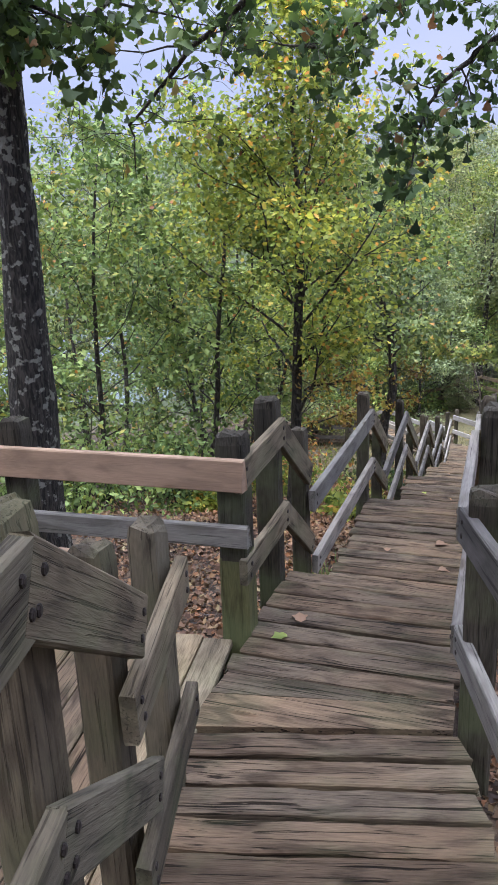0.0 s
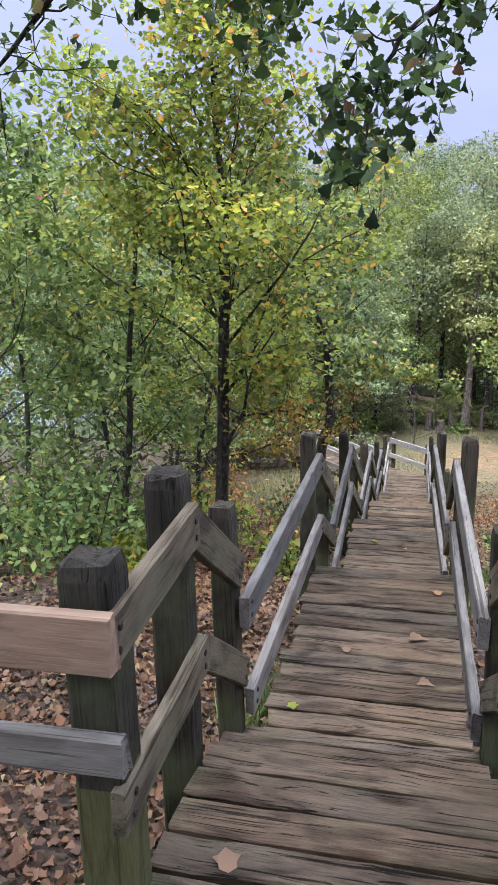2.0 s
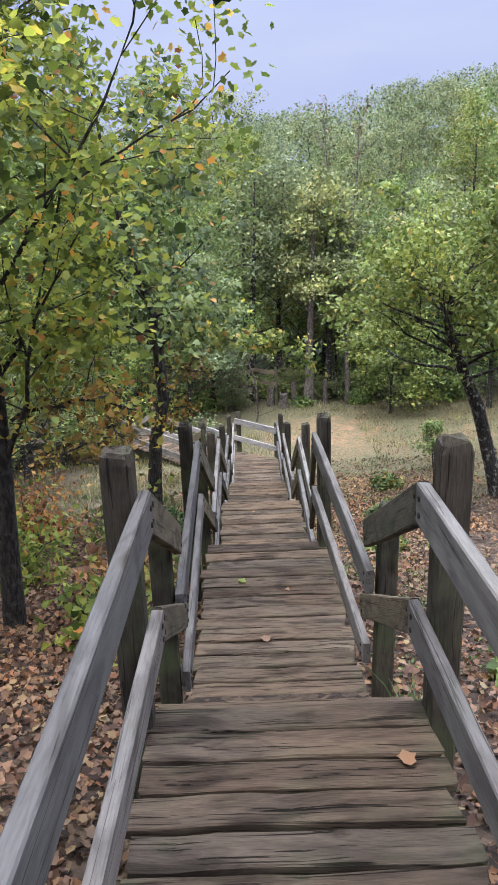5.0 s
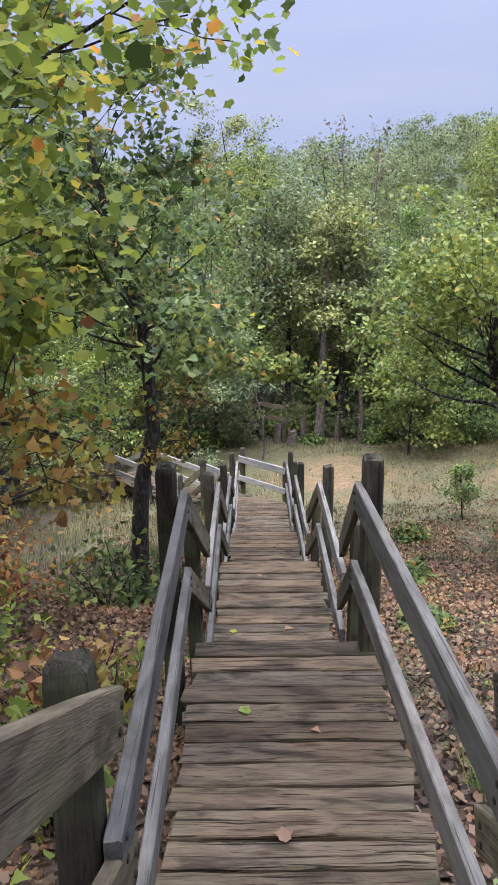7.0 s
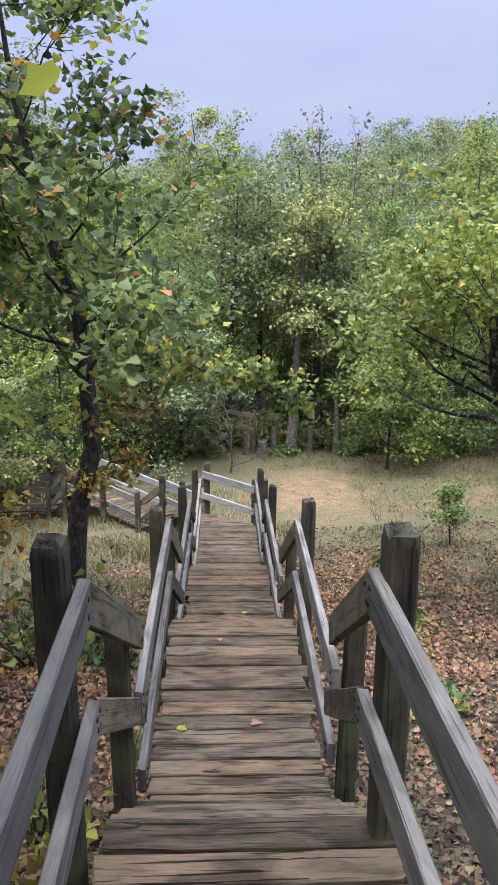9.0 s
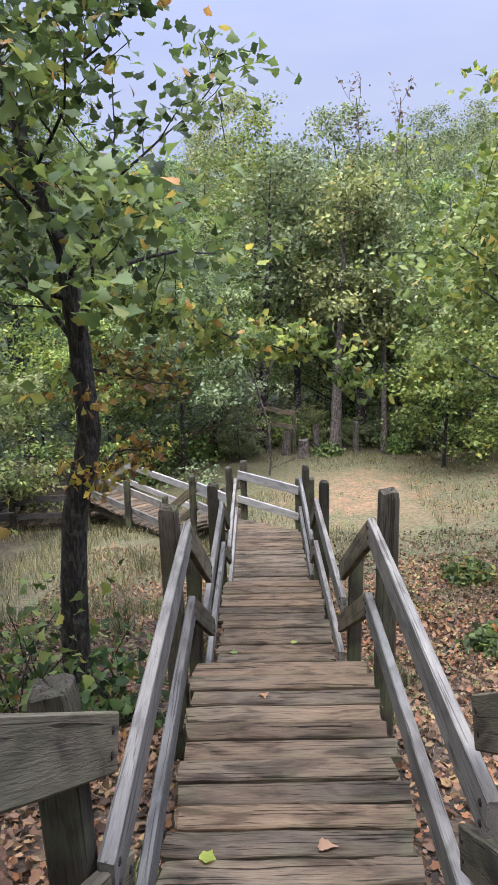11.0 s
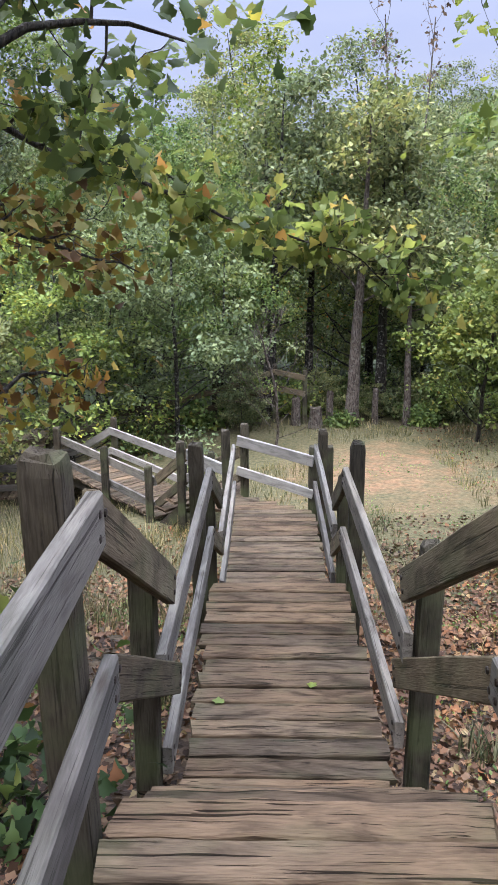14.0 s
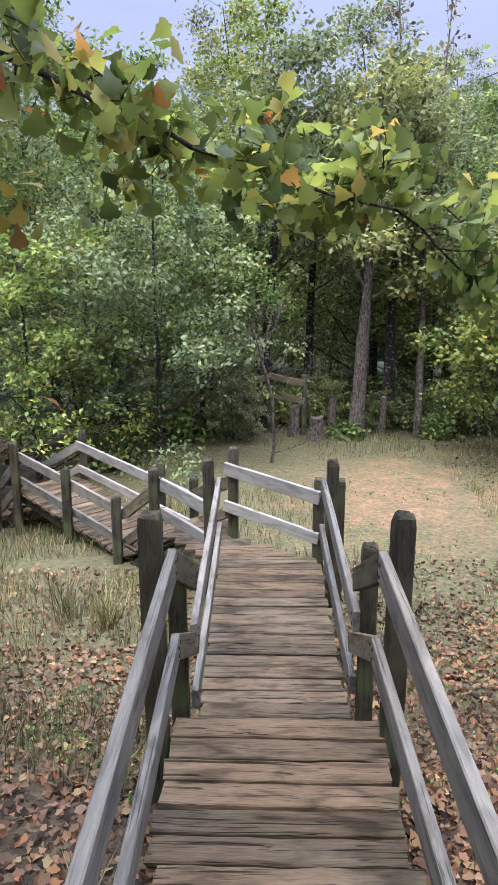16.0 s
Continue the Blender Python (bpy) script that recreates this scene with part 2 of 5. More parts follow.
M_DULL = leaf_material("withered_leaves", [(0.0, (0.1, 0.07, 0.06)), (1.0, (0.17, 0.12, 0.09))])
M_BLUE = leaf_material("blue_green_leaves", [(0.0, (0.085, 0.135, 0.062)), (0.5, (0.125, 0.185, 0.085)), (1.0, (0.165, 0.23, 0.1))])
M_BLADE = leaf_material("dry_grass_blades", [(0.0, (0.07, 0.1, 0.036)), (0.5, (0.13, 0.145, 0.058)), (0.8, (0.23, 0.21, 0.11)), (1.0, (0.33, 0.28, 0.16))], 0.25, 0.7, 1.2)


def bark_material(name, dark, light, lichen):
    m, n, l, b = base_material(name, 0.9)
    co = n.new("ShaderNodeTexCoord")
    mp = n.new("ShaderNodeMapping")
    mp.inputs["Scale"].default_value = (22, 22, 5)
    l.new(co.outputs["Object"], mp.inputs["Vector"])
    a = tex_noise(n, l, mp.outputs[0], 2.2, 8, 0.6)
    r = ramp(n, [(0.42, dark), (0.62, light)])
    l.new(a.outputs["Fac"], r.inputs["Fac"])
    p = tex_noise(n, l, co.outputs["Object"], 15, 7)
    pr = ramp(n, [(0.56, (0, 0, 0)), (0.62, (lichen, lichen, lichen))])
    l.new(p.outputs["Fac"], pr.inputs["Fac"])
    l.new(mix_rgb(n, l, pr.outputs["Color"], r.outputs["Color"], (0.2, 0.2, 0.175)), b.inputs["Base Color"])
    add_bump(n, l, b, a.outputs["Fac"], 1.0, 0.03)
    return m


M_BARK = bark_material("furrowed_dark_bark", (0.009, 0.008, 0.007), (0.042, 0.037, 0.032), 0.75)
M_TWIG = bark_material("thin_dark_bark", (0.012, 0.01, 0.009), (0.045, 0.038, 0.03), 0.15)
M_CEDAR = bark_material("stringy_brown_bark", (0.04, 0.03, 0.026), (0.13, 0.108, 0.094), 0.4)


def ground_material():
    m, n, l, b = base_material("forest_floor", 0.95)
    geo = n.new("ShaderNodeNewGeometry")
    sep = n.new("ShaderNodeSeparateXYZ")
    l.new(geo.outputs["Position"], sep.inputs[0])
    pos = geo.outputs["Position"]
    small, mid, big = tex_noise(n, l, pos, 17, 6), tex_noise(n, l, pos, 1.7, 5), tex_noise(n, l, pos, 0.35, 4)
    cell = n.new("ShaderNodeTexVoronoi")
    cell.inputs["Scale"].default_value, cell.inputs["Randomness"].default_value = 19.0, 1.0
    l.new(pos, cell.inputs["Vector"])
    hue = n.new("ShaderNodeSeparateColor")
    l.new(cell.outputs["Color"], hue.inputs[0])
    # litter browns, darkened to put the shade between loose leaves into the colour
    litter = ramp(n, [(0.0, (0.014, 0.009, 0.006)), (0.35, (0.028, 0.018, 0.012)), (0.7, (0.055, 0.037, 0.023)), (1.0, (0.1, 0.068, 0.042))])
    l.new(hue.outputs[0], litter.inputs["Fac"])
    grass = ramp(n, [(0.3, (0.04, 0.041, 0.018)), (0.55, (0.082, 0.074, 0.036)), (0.75, (0.125, 0.105, 0.056))])
    l.new(small.outputs["Fac"], grass.inputs["Fac"])
    dirt = ramp(n, [(0.3, (0.14, 0.074, 0.04)), (0.7, (0.24, 0.138, 0.078))])
    l.new(small.outputs["Fac"], dirt.inputs["Fac"])

    def span(value, a, c, soft):
        mr = n.new("ShaderNodeMapRange")
        mr.inputs["From Min"].default_value, mr.inputs["From Max"].default_value = a, a + soft
        l.new(value, mr.inputs["Value"])
        mr2 = n.new("ShaderNodeMapRange")
        mr2.inputs["From Min"].default_value, mr2.inputs["From Max"].default_value = c, c - soft
        l.new(value, mr2.inputs["Value"])
        return math_node(n, l, "MULTIPLY", mr.outputs[0], mr2.outputs[0])

    wob = math_node(n, l, "MULTIPLY", math_node(n, l, "SUBTRACT", mid.outputs["Fac"], 0.5), 5.0)
    wx, wy = math_node(n, l, "ADD", sep.outputs[0], wob), math_node(n, l, "ADD", sep.outputs[1], wob)
    clearing = math_node(n, l, "MULTIPLY", span(wx, -5.5, 12, 2.5), span(wy, 16.0, 29.5, 3.0))
    patch = math_node(n, l, "MULTIPLY", span(wx, 0.1, 3.5, 1.4), span(wy, 20.2, 25.6, 2.2))
    trail = math_node(n, l, "MULTIPLY", span(wx, 2.0, 9.5, 1.0), span(wy, 20.9, 22.9, 0.9))
    bare = math_node(n, l, "MAXIMUM", patch, math_node(n, l, "MULTIPLY", trail, 0.55))
    speck = tex_noise(n, l, pos, 4.5, 6)
    sr = ramp(n, [(0.36, (0, 0, 0)), (0.58, (1, 1, 1))])
    l.new(speck.outputs["Fac"], sr.inputs["Fac"])
    bare = math_node(n, l, "MULTIPLY", bare, math_node(n, l, "ADD", math_node(n, l, "MULTIPLY", sr.outputs["Color"], 0.7), 0.3))
    c = mix_rgb(n, l, clearing, litter.outputs["Color"], grass.outputs["Color"])
    c = mix_rgb(n, l, math_node(n, l, "MULTIPLY", bare, 0.8), c, dirt.outputs["Color"])
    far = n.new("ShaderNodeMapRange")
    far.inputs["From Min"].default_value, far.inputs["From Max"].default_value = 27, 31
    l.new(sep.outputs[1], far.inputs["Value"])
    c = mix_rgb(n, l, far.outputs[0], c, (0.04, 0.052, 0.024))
    l.new(c, b.inputs["Base Color"])
    add_bump(n, l, b, small.outputs["Fac"], 0.8, 0.04)
    return m


M_GROUND = ground_material()
M_WATER, _n, _l, _b = base_material("lake_water", 0.12)
_b.inputs["Base Color"].default_value = (0.09, 0.11, 0.12, 1)
_b.inputs["Specular IOR Level"].default_value = 0.6
_c = _n.new("ShaderNodeTexCoord")
add_bump(_n, _l, _b, tex_noise(_n, _l, _c.outputs["Object"], 1.5, 3).outputs["Fac"], 0.15, 0.05)

# ---- building helpers ----
RNG = random.Random(7)


def raw_mesh(name, verts, faces, mat=None):
    me = bpy.data.meshes.new(name)
    me.from_pydata([tuple(v) for v in verts], [], [tuple(f) for f in faces])
    if mat:
        me.materials.append(mat)
    me.update()
    return me


def thing(name, label, category, group="", kind="", at=(0, 0, 0)):
    ob = new(name)
    ob.empty_display_size = 0.1
    ob.location = at
    return tagged(ob, label, category, group, kind)


def piece(name, mesh, parent, m, label=""):
    """One mesh object under its thing, placed by the world matrix m."""
    ob = new(name, mesh)
    ob.parent = parent
    base = Matrix.Translation(parent.location) if parent.parent is None else Matrix.Translation(parent.parent.location) @ parent.matrix_basis
    ob.matrix_basis = base.inverted() @ m
    if label:
        ob["label"] = label
    return ob


def beam_mesh(name, length, width, thick, mat, seed, chamfer=0.006, warp=0.003, segs=3, ragged=0.008):
    """A sawn board along x: top at z = 0, worn arrises, slight warp and ragged ends."""
    r = random.Random(seed)
    w, t, c = width / 2, thick, chamfer
    ring = [(-w, -t + c), (-w, -c), (-w + c, 0), (w - c, 0), (w, -c), (w, -t + c), (w - c, -t), (-w + c, -t)]
    verts, faces = [], []
    for k in range(segs + 1):
        dz, dy = r.uniform(-warp, warp), r.uniform(-warp, warp)
        for j, (y, z) in enumerate(ring):
            x = -length / 2 + length * k / segs
            if k in (0, segs):
                x += r.uniform(-ragged, ragged)
            verts.append((x, y + dy + r.uniform(-1, 1) * warp * 0.4, z + dz + r.uniform(-1, 1) * warp * 0.3))
    k8 = len(ring)
    for k in range(segs):
        for j in range(k8):
            a, b2 = k * k8 + j, k * k8 + (j + 1) % k8
            faces.append((a, b2, b2 + k8, a + k8))
    faces.append(tuple(reversed([j for j in range(k8)][::-1])))
    faces.append(tuple(segs * k8 + j for j in range(k8))[::-1])
    me = raw_mesh(name, verts, faces, mat)
    bm = bmesh.new()
    bm.from_mesh(me)
    bmesh.ops.recalc_face_normals(bm, faces=bm.faces)
    bm.to_mesh(me)
    bm.free()
    return me


def post_mesh(name, height, side, mat, seed):
    """An upright post, base at z = 0 with its length along local x; the head is cut with a worn slope."""
    r = random.Random(seed)
    s, c = side / 2, side * 0.1
    ring = [(-s, -s + c), (-s, s - c), (-s + c, s), (s - c, s), (s, s - c), (s, -s + c), (s - c, -s), (-s + c, -s)]
    verts, faces = [], []
    levels = [(0.0, 1.0), (height * 0.5, 1.0), (height - 0.045, 0.99), (height - 0.012, 0.9), (height, 0.62)]
    for k, (x, f) in enumerate(levels):
        for y, z in ring:
            up = x + (r.uniform(-0.012, 0.012) if k >= 3 else 0)
            verts.append((up, y * f + r.uniform(-0.002, 0.002), z * f + r.uniform(-0.002, 0.002)))
    for k in range(len(levels) - 1):
        for j in range(8):
            a, b2 = k * 8 + j, k * 8 + (j + 1) % 8
            faces.append((a, b2, b2 + 8, a + 8))
    top = (len(levels) - 1) * 8
    verts.append((height - 0.006 + r.uniform(-0.008, 0.004), r.uniform(-0.01, 0.01), 0))
    for j in range(8):
        faces.append((top + j, top + (j + 1) % 8, len(verts) - 1))
    faces.append(tuple(range(8)))
    me = raw_mesh(name, verts, faces, mat)
    bm = bmesh.new()
    bm.from_mesh(me)
    bmesh.ops.recalc_face_normals(bm, faces=bm.faces)
    bm.to_mesh(me)
    bm.free()
    return me


def bolt_mesh():
    verts, faces = [], []
    for z, r in ((0, 0.0105), (0.004, 0.0105), (0.006, 0.006)):
        for k in range(8):
            verts.append((r * math.cos(k * math.pi / 4), r * math.sin(k * math.pi / 4), z))
    for s in range(2):
        for k in range(8):
            a, b2 = s * 8 + k, s * 8 + (k + 1) % 8
            faces.append((a, b2, b2 + 8, a + 8))
    faces.append(tuple(range(16, 24)))
    return raw_mesh("bolt", verts, faces, M_STEEL)


BOLT = bolt_mesh()
STAND = Matrix.Rotation(radians(-90), 4, "Y")


def along(p, q, edge_up=True):
    """A frame at the middle of p-q with local x along it and local z up."""
    p, q = Vector(p), Vector(q)
    x = (q - p).normalized()
    y = Vector((0, 0, 1)).cross(x).normalized()
    z = x.cross(y)
    m = Matrix((x, y, z)).transposed().to_4x4()
    m.translation = (p + q) / 2
    return m


def board(name, parent, p, q, height, thick, mat, bolts=0, label="", side=1):
    """A rail board on edge from p to q (its top edge), with bolt heads at the ends on its walkway side."""
    length = (Vector(q) - Vector(p)).length
    me = beam_mesh(name, length, thick, height, mat, RNG.randrange(10 ** 6), 0.005, 0.002)
    m = along(p, q)
    ob = piece(name, me, parent, m, label)
    if bolts:
        for e in (-1, 1):
            for dz in (0.3, 0.7):
                bx = e * (length / 2 - 0.05) + RNG.uniform(-0.01, 0.01)
                bm = m @ Matrix.Translation((bx, side * thick / 2, -height * dz)) @ Matrix.Rotation(radians(-90 * side), 4, "X")
                piece("bolt", BOLT, ob, bm)
    return ob


def post(parent, x, y, foot, top, mat=None, side=0.12, lean=(0, 0), label=""):
    me = post_mesh("post", top - foot, side, mat or M_POST, RNG.randrange(10 ** 6))
    m = Matrix.Translation((x, y, foot)) @ pose(0, 0, 0, lean[0], lean[1], RNG.uniform(-3, 3)) @ STAND
    return piece("post", me, parent, m, label)


# ---- the lie of the land ----
PROFILE = [(-40, 6.0), (-10, 2.2), (0, 0.55), (3.6, 0.2), (5.0, -0.25), (6.8, -0.55), (8.5, -1.1), (9.8, -1.35), (11.5, -2.05), (13.0, -2.4), (14.2, -2.95), (16.2, -3.25), (17.5, -3.75), (19.5, -3.9), (23, -4.05), (27, -4.35), (34, -4.8), (48, -5.2), (90, -0.3), (130, 4.6), (170, 8.0), (400, 9.5)]


def ground_z(x, y):
    ys, zs = [p[0] for p in PROFILE], [p[1] for p in PROFILE]
    z = float(np.interp(y, ys, zs))
    if x < -2.5:
        z -= 0.13 * min(-x - 2.5, 30) * max(0.0, min(1.0, (110 - y) / 60))
    elif x > 4:
        z += 0.05 * min(x - 4, 60)
    if x > 0 and y > 45:
        z += 0.115 * min(x, 90) * min(1.0, (y - 45) / 40)
    z -= 0.45 * math.exp(-((x + 3.4) ** 2 + (y - 23.4) ** 2) / 9.7)
    near = max(0.0, min(1.0, (abs(x) - 0.9) / 2.0))
    z += near * 0.16 * (noise.noise((x * 0.45, y * 0.45, 0.3)) + 0.4 * noise.noise((x * 1.7, y * 1.7, 2.1)))
    return z


def build_ground():
    xs = sorted(set([-400, -250, -150, -100, -70] + list(range(-50, -12, 4)) + [round(-12 + 0.4 * k, 2) for k in range(61)] + list(range(13, 51, 4)) + [70, 100, 150, 250, 400]))
    ys = sorted(set([-60, -40, -25] + list(range(-15, 0, 3)) + [round(0.35 * k, 2) for k in range(90)] + list(range(33, 100, 4)) + [110, 130, 150, 170, 200, 250, 320, 500, 900]))
    verts = [(x, y, ground_z(x, y)) for y in ys for x in xs]
    w = len(xs)
    faces = [(j * w + i, j * w + i + 1, (j + 1) * w + i + 1, (j + 1) * w + i) for j in range(len(ys) - 1) for i in range(w - 1)]
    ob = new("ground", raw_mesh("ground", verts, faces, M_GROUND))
    for p in ob.data.polygons:
        p.use_smooth = True
    tagged(ob, "sloping forest floor of litter, dry grass and bare clay", "ground", kind="structure")


build_ground()
lake = new("water", raw_mesh("water", [(-70, 34, -6.6), (-13, 34, -6.6), (-16, 78, -6.6), (-70, 80, -6.6)], [(0, 1, 2, 3)], M_WATER))
tagged(lake, "pale still lake seen between the trees", "water", kind="structure")

# ---- the boardwalk ----
HALF, RAIL_H, LOW_H, RH, RT = 0.45, 0.86, 0.41, 0.135, 0.04
PITCH = 0.142
PLANKS = [beam_mesh("plank", 0.945, PITCH - 0.009 - 0.003 * (k % 4), 0.038, M_DECK, 100 + k, 0.006, 0.004, 8, 0.018) for k in range(16)]
# far edge of each deck, its height, and where it starts behind the steps above it
DECKS = [(4.54, 6.60, 0.0), (7.56, 9.77, -0.89), (10.73, 12.95, -1.82), (13.91, 16.16, -2.79), (16.88, 19.33, -3.51)]


def lay_planks(parent, y0, y1, z, gap_first=0.0):
    count = max(1, round((y1 - y0) / PITCH))
    step = (y1 - y0) / count
    for k in range(count):
        me = RNG.choice(PLANKS)
        m = pose(RNG.uniform(-0.02, 0.02), y0 + (k + 0.5) * step, z + RNG.uniform(-0.006, 0.003), RNG.uniform(-1.2, 1.2), RNG.uniform(-0.25, 0.25), RNG.choice((0, 180)) + RNG.uniform(-0.5, 0.5))
        piece("plank", me, parent, m @ Matrix.Diagonal((1, step / PITCH, 1, 1)))


def stringers(parent, y0, y1, z):
    for x in (-0.36, 0.0, 0.36):
        board("stringer", parent, (x, y0 + 0.01, z - 0.042), (x, y1 - 0.01, z - 0.042), 0.18, 0.045, M_POST)


def deck_section(y0, y1, z):
    d = thing("boardwalk_section", "weathered grey-brown plank walkway deck between handrails", "boardwalk", "boardwalk decks", at=(0, (y0 + y1) / 2, z - 0.22))
    stringers(d, y0, y1, z)
    lay_planks(d, y0, y1, z)


def flight(y, z_top, z_bottom, risers, run):
    f = thing("wooden_steps", "worn plank steps joining two boardwalk decks", "steps", "boardwalk steps", at=(0, y, z_bottom - 0.2))
    rise, tread = (z_top - z_bottom) / risers, run / (risers - 1)
    for k in range(1, risers):
        z, yy = z_top - k * rise, y + (k - 1) * tread
        for h in range(2):
            m = pose(RNG.uniform(-0.03, 0.03), yy + tread * (0.25 + 0.5 * h) + 0.01, z + RNG.uniform(-0.004, 0.004), RNG.uniform(-0.8, 0.8), 0, RNG.choice((0, 180)) + RNG.uniform(-0.6, 0.6))
            piece("tread", RNG.choice(PLANKS), f, m @ Matrix.Diagonal((1.03, tread / 2 / PITCH * 0.98, 1, 1)))
    for k in range(risers):
        z, yy = z_top - k * rise, y + k * tread - 0.004
        piece("riser", RNG.choice(PLANKS), f, Matrix.Translation((0, yy - 0.008, z - 0.042 - (rise - 0.042) / 2)) @ pose(0, 0, 0, 90) @ Matrix.Diagonal((0.97, (rise - 0.046) / PITCH, 0.4, 1)))
    for x in (-0.43, 0.43):
        board("stringer", f, (x, y - 0.02, z_top - 0.24), (x, y + run, z_bottom - 0.1), 0.16, 0.04, M_POST)


def side_rail(sx, y0, y1, z, next_z, run, drop_links=True, start_x=HALF, end_x=HALF, lift=0.0, tops=(0.97, 0.99)):
    """Handrail of one deck on one side: two rails, a post at each end and the sloping links down to the next deck."""
    x, xe = sx * start_x, sx * end_x
    px, pe = sx * (start_x + RT / 2 + 0.058), sx * (end_x + RT / 2 + 0.054)
    r = thing("handrail", "grey weathered two-rail timber handrail with dark square posts", "handrail", "boardwalk handrails", at=(px, y1, ground_z(px, y1) - 0.1))
    late = 0.17 if sx > 0 else 0.0
    ya, yb = y0 - 0.1 + late * (y0 > 5), y1 - 0.02
    top, low = z + RAIL_H + lift, z + LOW_H + lift
    board("top_rail", r, (x, ya, z + RAIL_H - 0.01), (xe, yb, top), RH, RT, M_RAIL, 1, side=sx)
    board("lower_rail", r, (x, ya + 0.06, z + LOW_H - 0.01), (xe, yb + 0.06, low), RH * 0.9, RT, M_RAIL, 1, side=sx)
    post(r, pe, y1 - 0.07, ground_z(px, y1) - 0.1, z + tops[0] + RNG.uniform(-0.008, 0.008), side=0.098, lean=(RNG.uniform(-0.6, 0.6), RNG.uniform(-0.6, 0.6)))
    post(r, px, ya + 0.06, ground_z(px, y0) - 0.1, z + tops[1] + RNG.uniform(-0.03, 0.03), side=0.096, lean=(RNG.uniform(-1, 1), RNG.uniform(-1, 1)))
    if drop_links:
        xo, xs = sx * (HALF + 0.008), xe + sx * 0.004
        board("sloping_link", r, (xs, yb + 0.01, top), (xo, y1 + run + 0.06 + late, next_z + RAIL_H + RH + (0.05 if sx > 0 else 0.13)), RH, RT, M_LINK, 1, side=sx)
        board("lower_link", r, (xs, yb + 0.07, low), (xo, y1 + run + 0.12 + late, next_z + LOW_H + RH * 0.9 + (0.07 if sx > 0 else 0.15)), RH * 0.9, RT, M_LINK, 1, side=sx)


Z_LAND = 0.567
# for each deck, on its two sides: where the rails start and end, how far they have lifted or sunk there, and the post's height
RAIL_ENDS = [
    ((0.454, 0.436, -0.05, 0.97), (0.454, 0.436, -0.05, 0.97)),
    ((0.454, 0.502, 0.01, 1.02), (0.454, 0.378, 0.045, 1.05)),
    ((0.46, 0.488, -0.035, 0.94), (0.46, 0.475, -0.035, 1.0)),
    ((0.492, 0.48, -0.005, 1.03), (0.456, 0.435, -0.005, 1.03)),
    ((0.454, 0.454, 0.0, 1.04), (0.454, 0.454, 0.0, 1.04)),
]
flight(3.96, Z_LAND, 0.0, 3, 0.58)
for k, (y0, y1, z) in enumerate(DECKS):
    deck_section(y0, y1, z)
    last = k == len(DECKS) - 1
    if not last:
        ny0, ny1, nz = DECKS[k + 1]
        flight(y1, z, nz, 5 if z - nz > 0.8 else 4, ny0 - y1)
    for sx in (-1, 1):
        start_x, end_x, lift, top = RAIL_ENDS[k][sx > 0]
        side_rail(sx, y0, y1, z, 0 if last else nz, 0 if last else ny0 - y1, not last, start_x, end_x, lift, (top, 1.2 if sx > 0 else 1.25))


# the landing at the top, where the walk bends, and the side platform
def landing():
    d = thing("landing", "weathered plank landing where the boardwalk bends", "landing", at=(0, 3, 0.3))
    lay_planks(d, 2.98, 3.96, Z_LAND)
    turn = 14.0
    h = Vector((-math.sin(radians(turn)), math.cos(radians(turn)), 0))
    c = Vector((0.03, 2.62, 0))
    for k in range(10):
        p = c - h * (k * 0.142)
        m = pose(p.x, p.y, Z_LAND - 0.004 + RNG.uniform(-0.003, 0.003), RNG.uniform(-0.5, 0.5), 0, turn + RNG.uniform(-0.6, 0.6))
        piece("plank", RNG.choice(PLANKS), d, m @ Matrix.Diagonal((1.06, 0.137 / PITCH, 1, 1)))
    # two tapered boards that take up the bend
    for tri, dz in ((((-0.50, 2.582), (0.47, 2.822), (0.47, 2.965), (-0.49, 2.80)), -0.002), (((-0.49, 2.808), (0.47, 2.968), (0.47, 2.978), (-0.47, 2.975)), -0.004)):
        v = [(x, y, Z_LAND + dz) for x, y in tri] + [(x, y, Z_LAND + dz - 0.038) for x, y in tri]
        f = [(0, 1, 2, 3), (7, 6, 5, 4), (0, 4, 5, 1), (1, 5, 6, 2), (2, 6, 7, 3), (3, 7, 4, 0)]
        piece("plank", raw_mesh("plank", v, f, M_DECK), d, Matrix.Identity(4))
    for x in (-0.34, 0.34):
        board("stringer", d, (x, 2.7, Z_LAND - 0.045), (x, 3.94, Z_LAND - 0.045), 0.18, 0.045, M_POST)
        o = Vector((x, 0, Z_LAND - 0.05))
        board("stringer", d, c - h * 1.5 + o, c - h * 0.02 + o, 0.18, 0.045, M_POST)


landing()


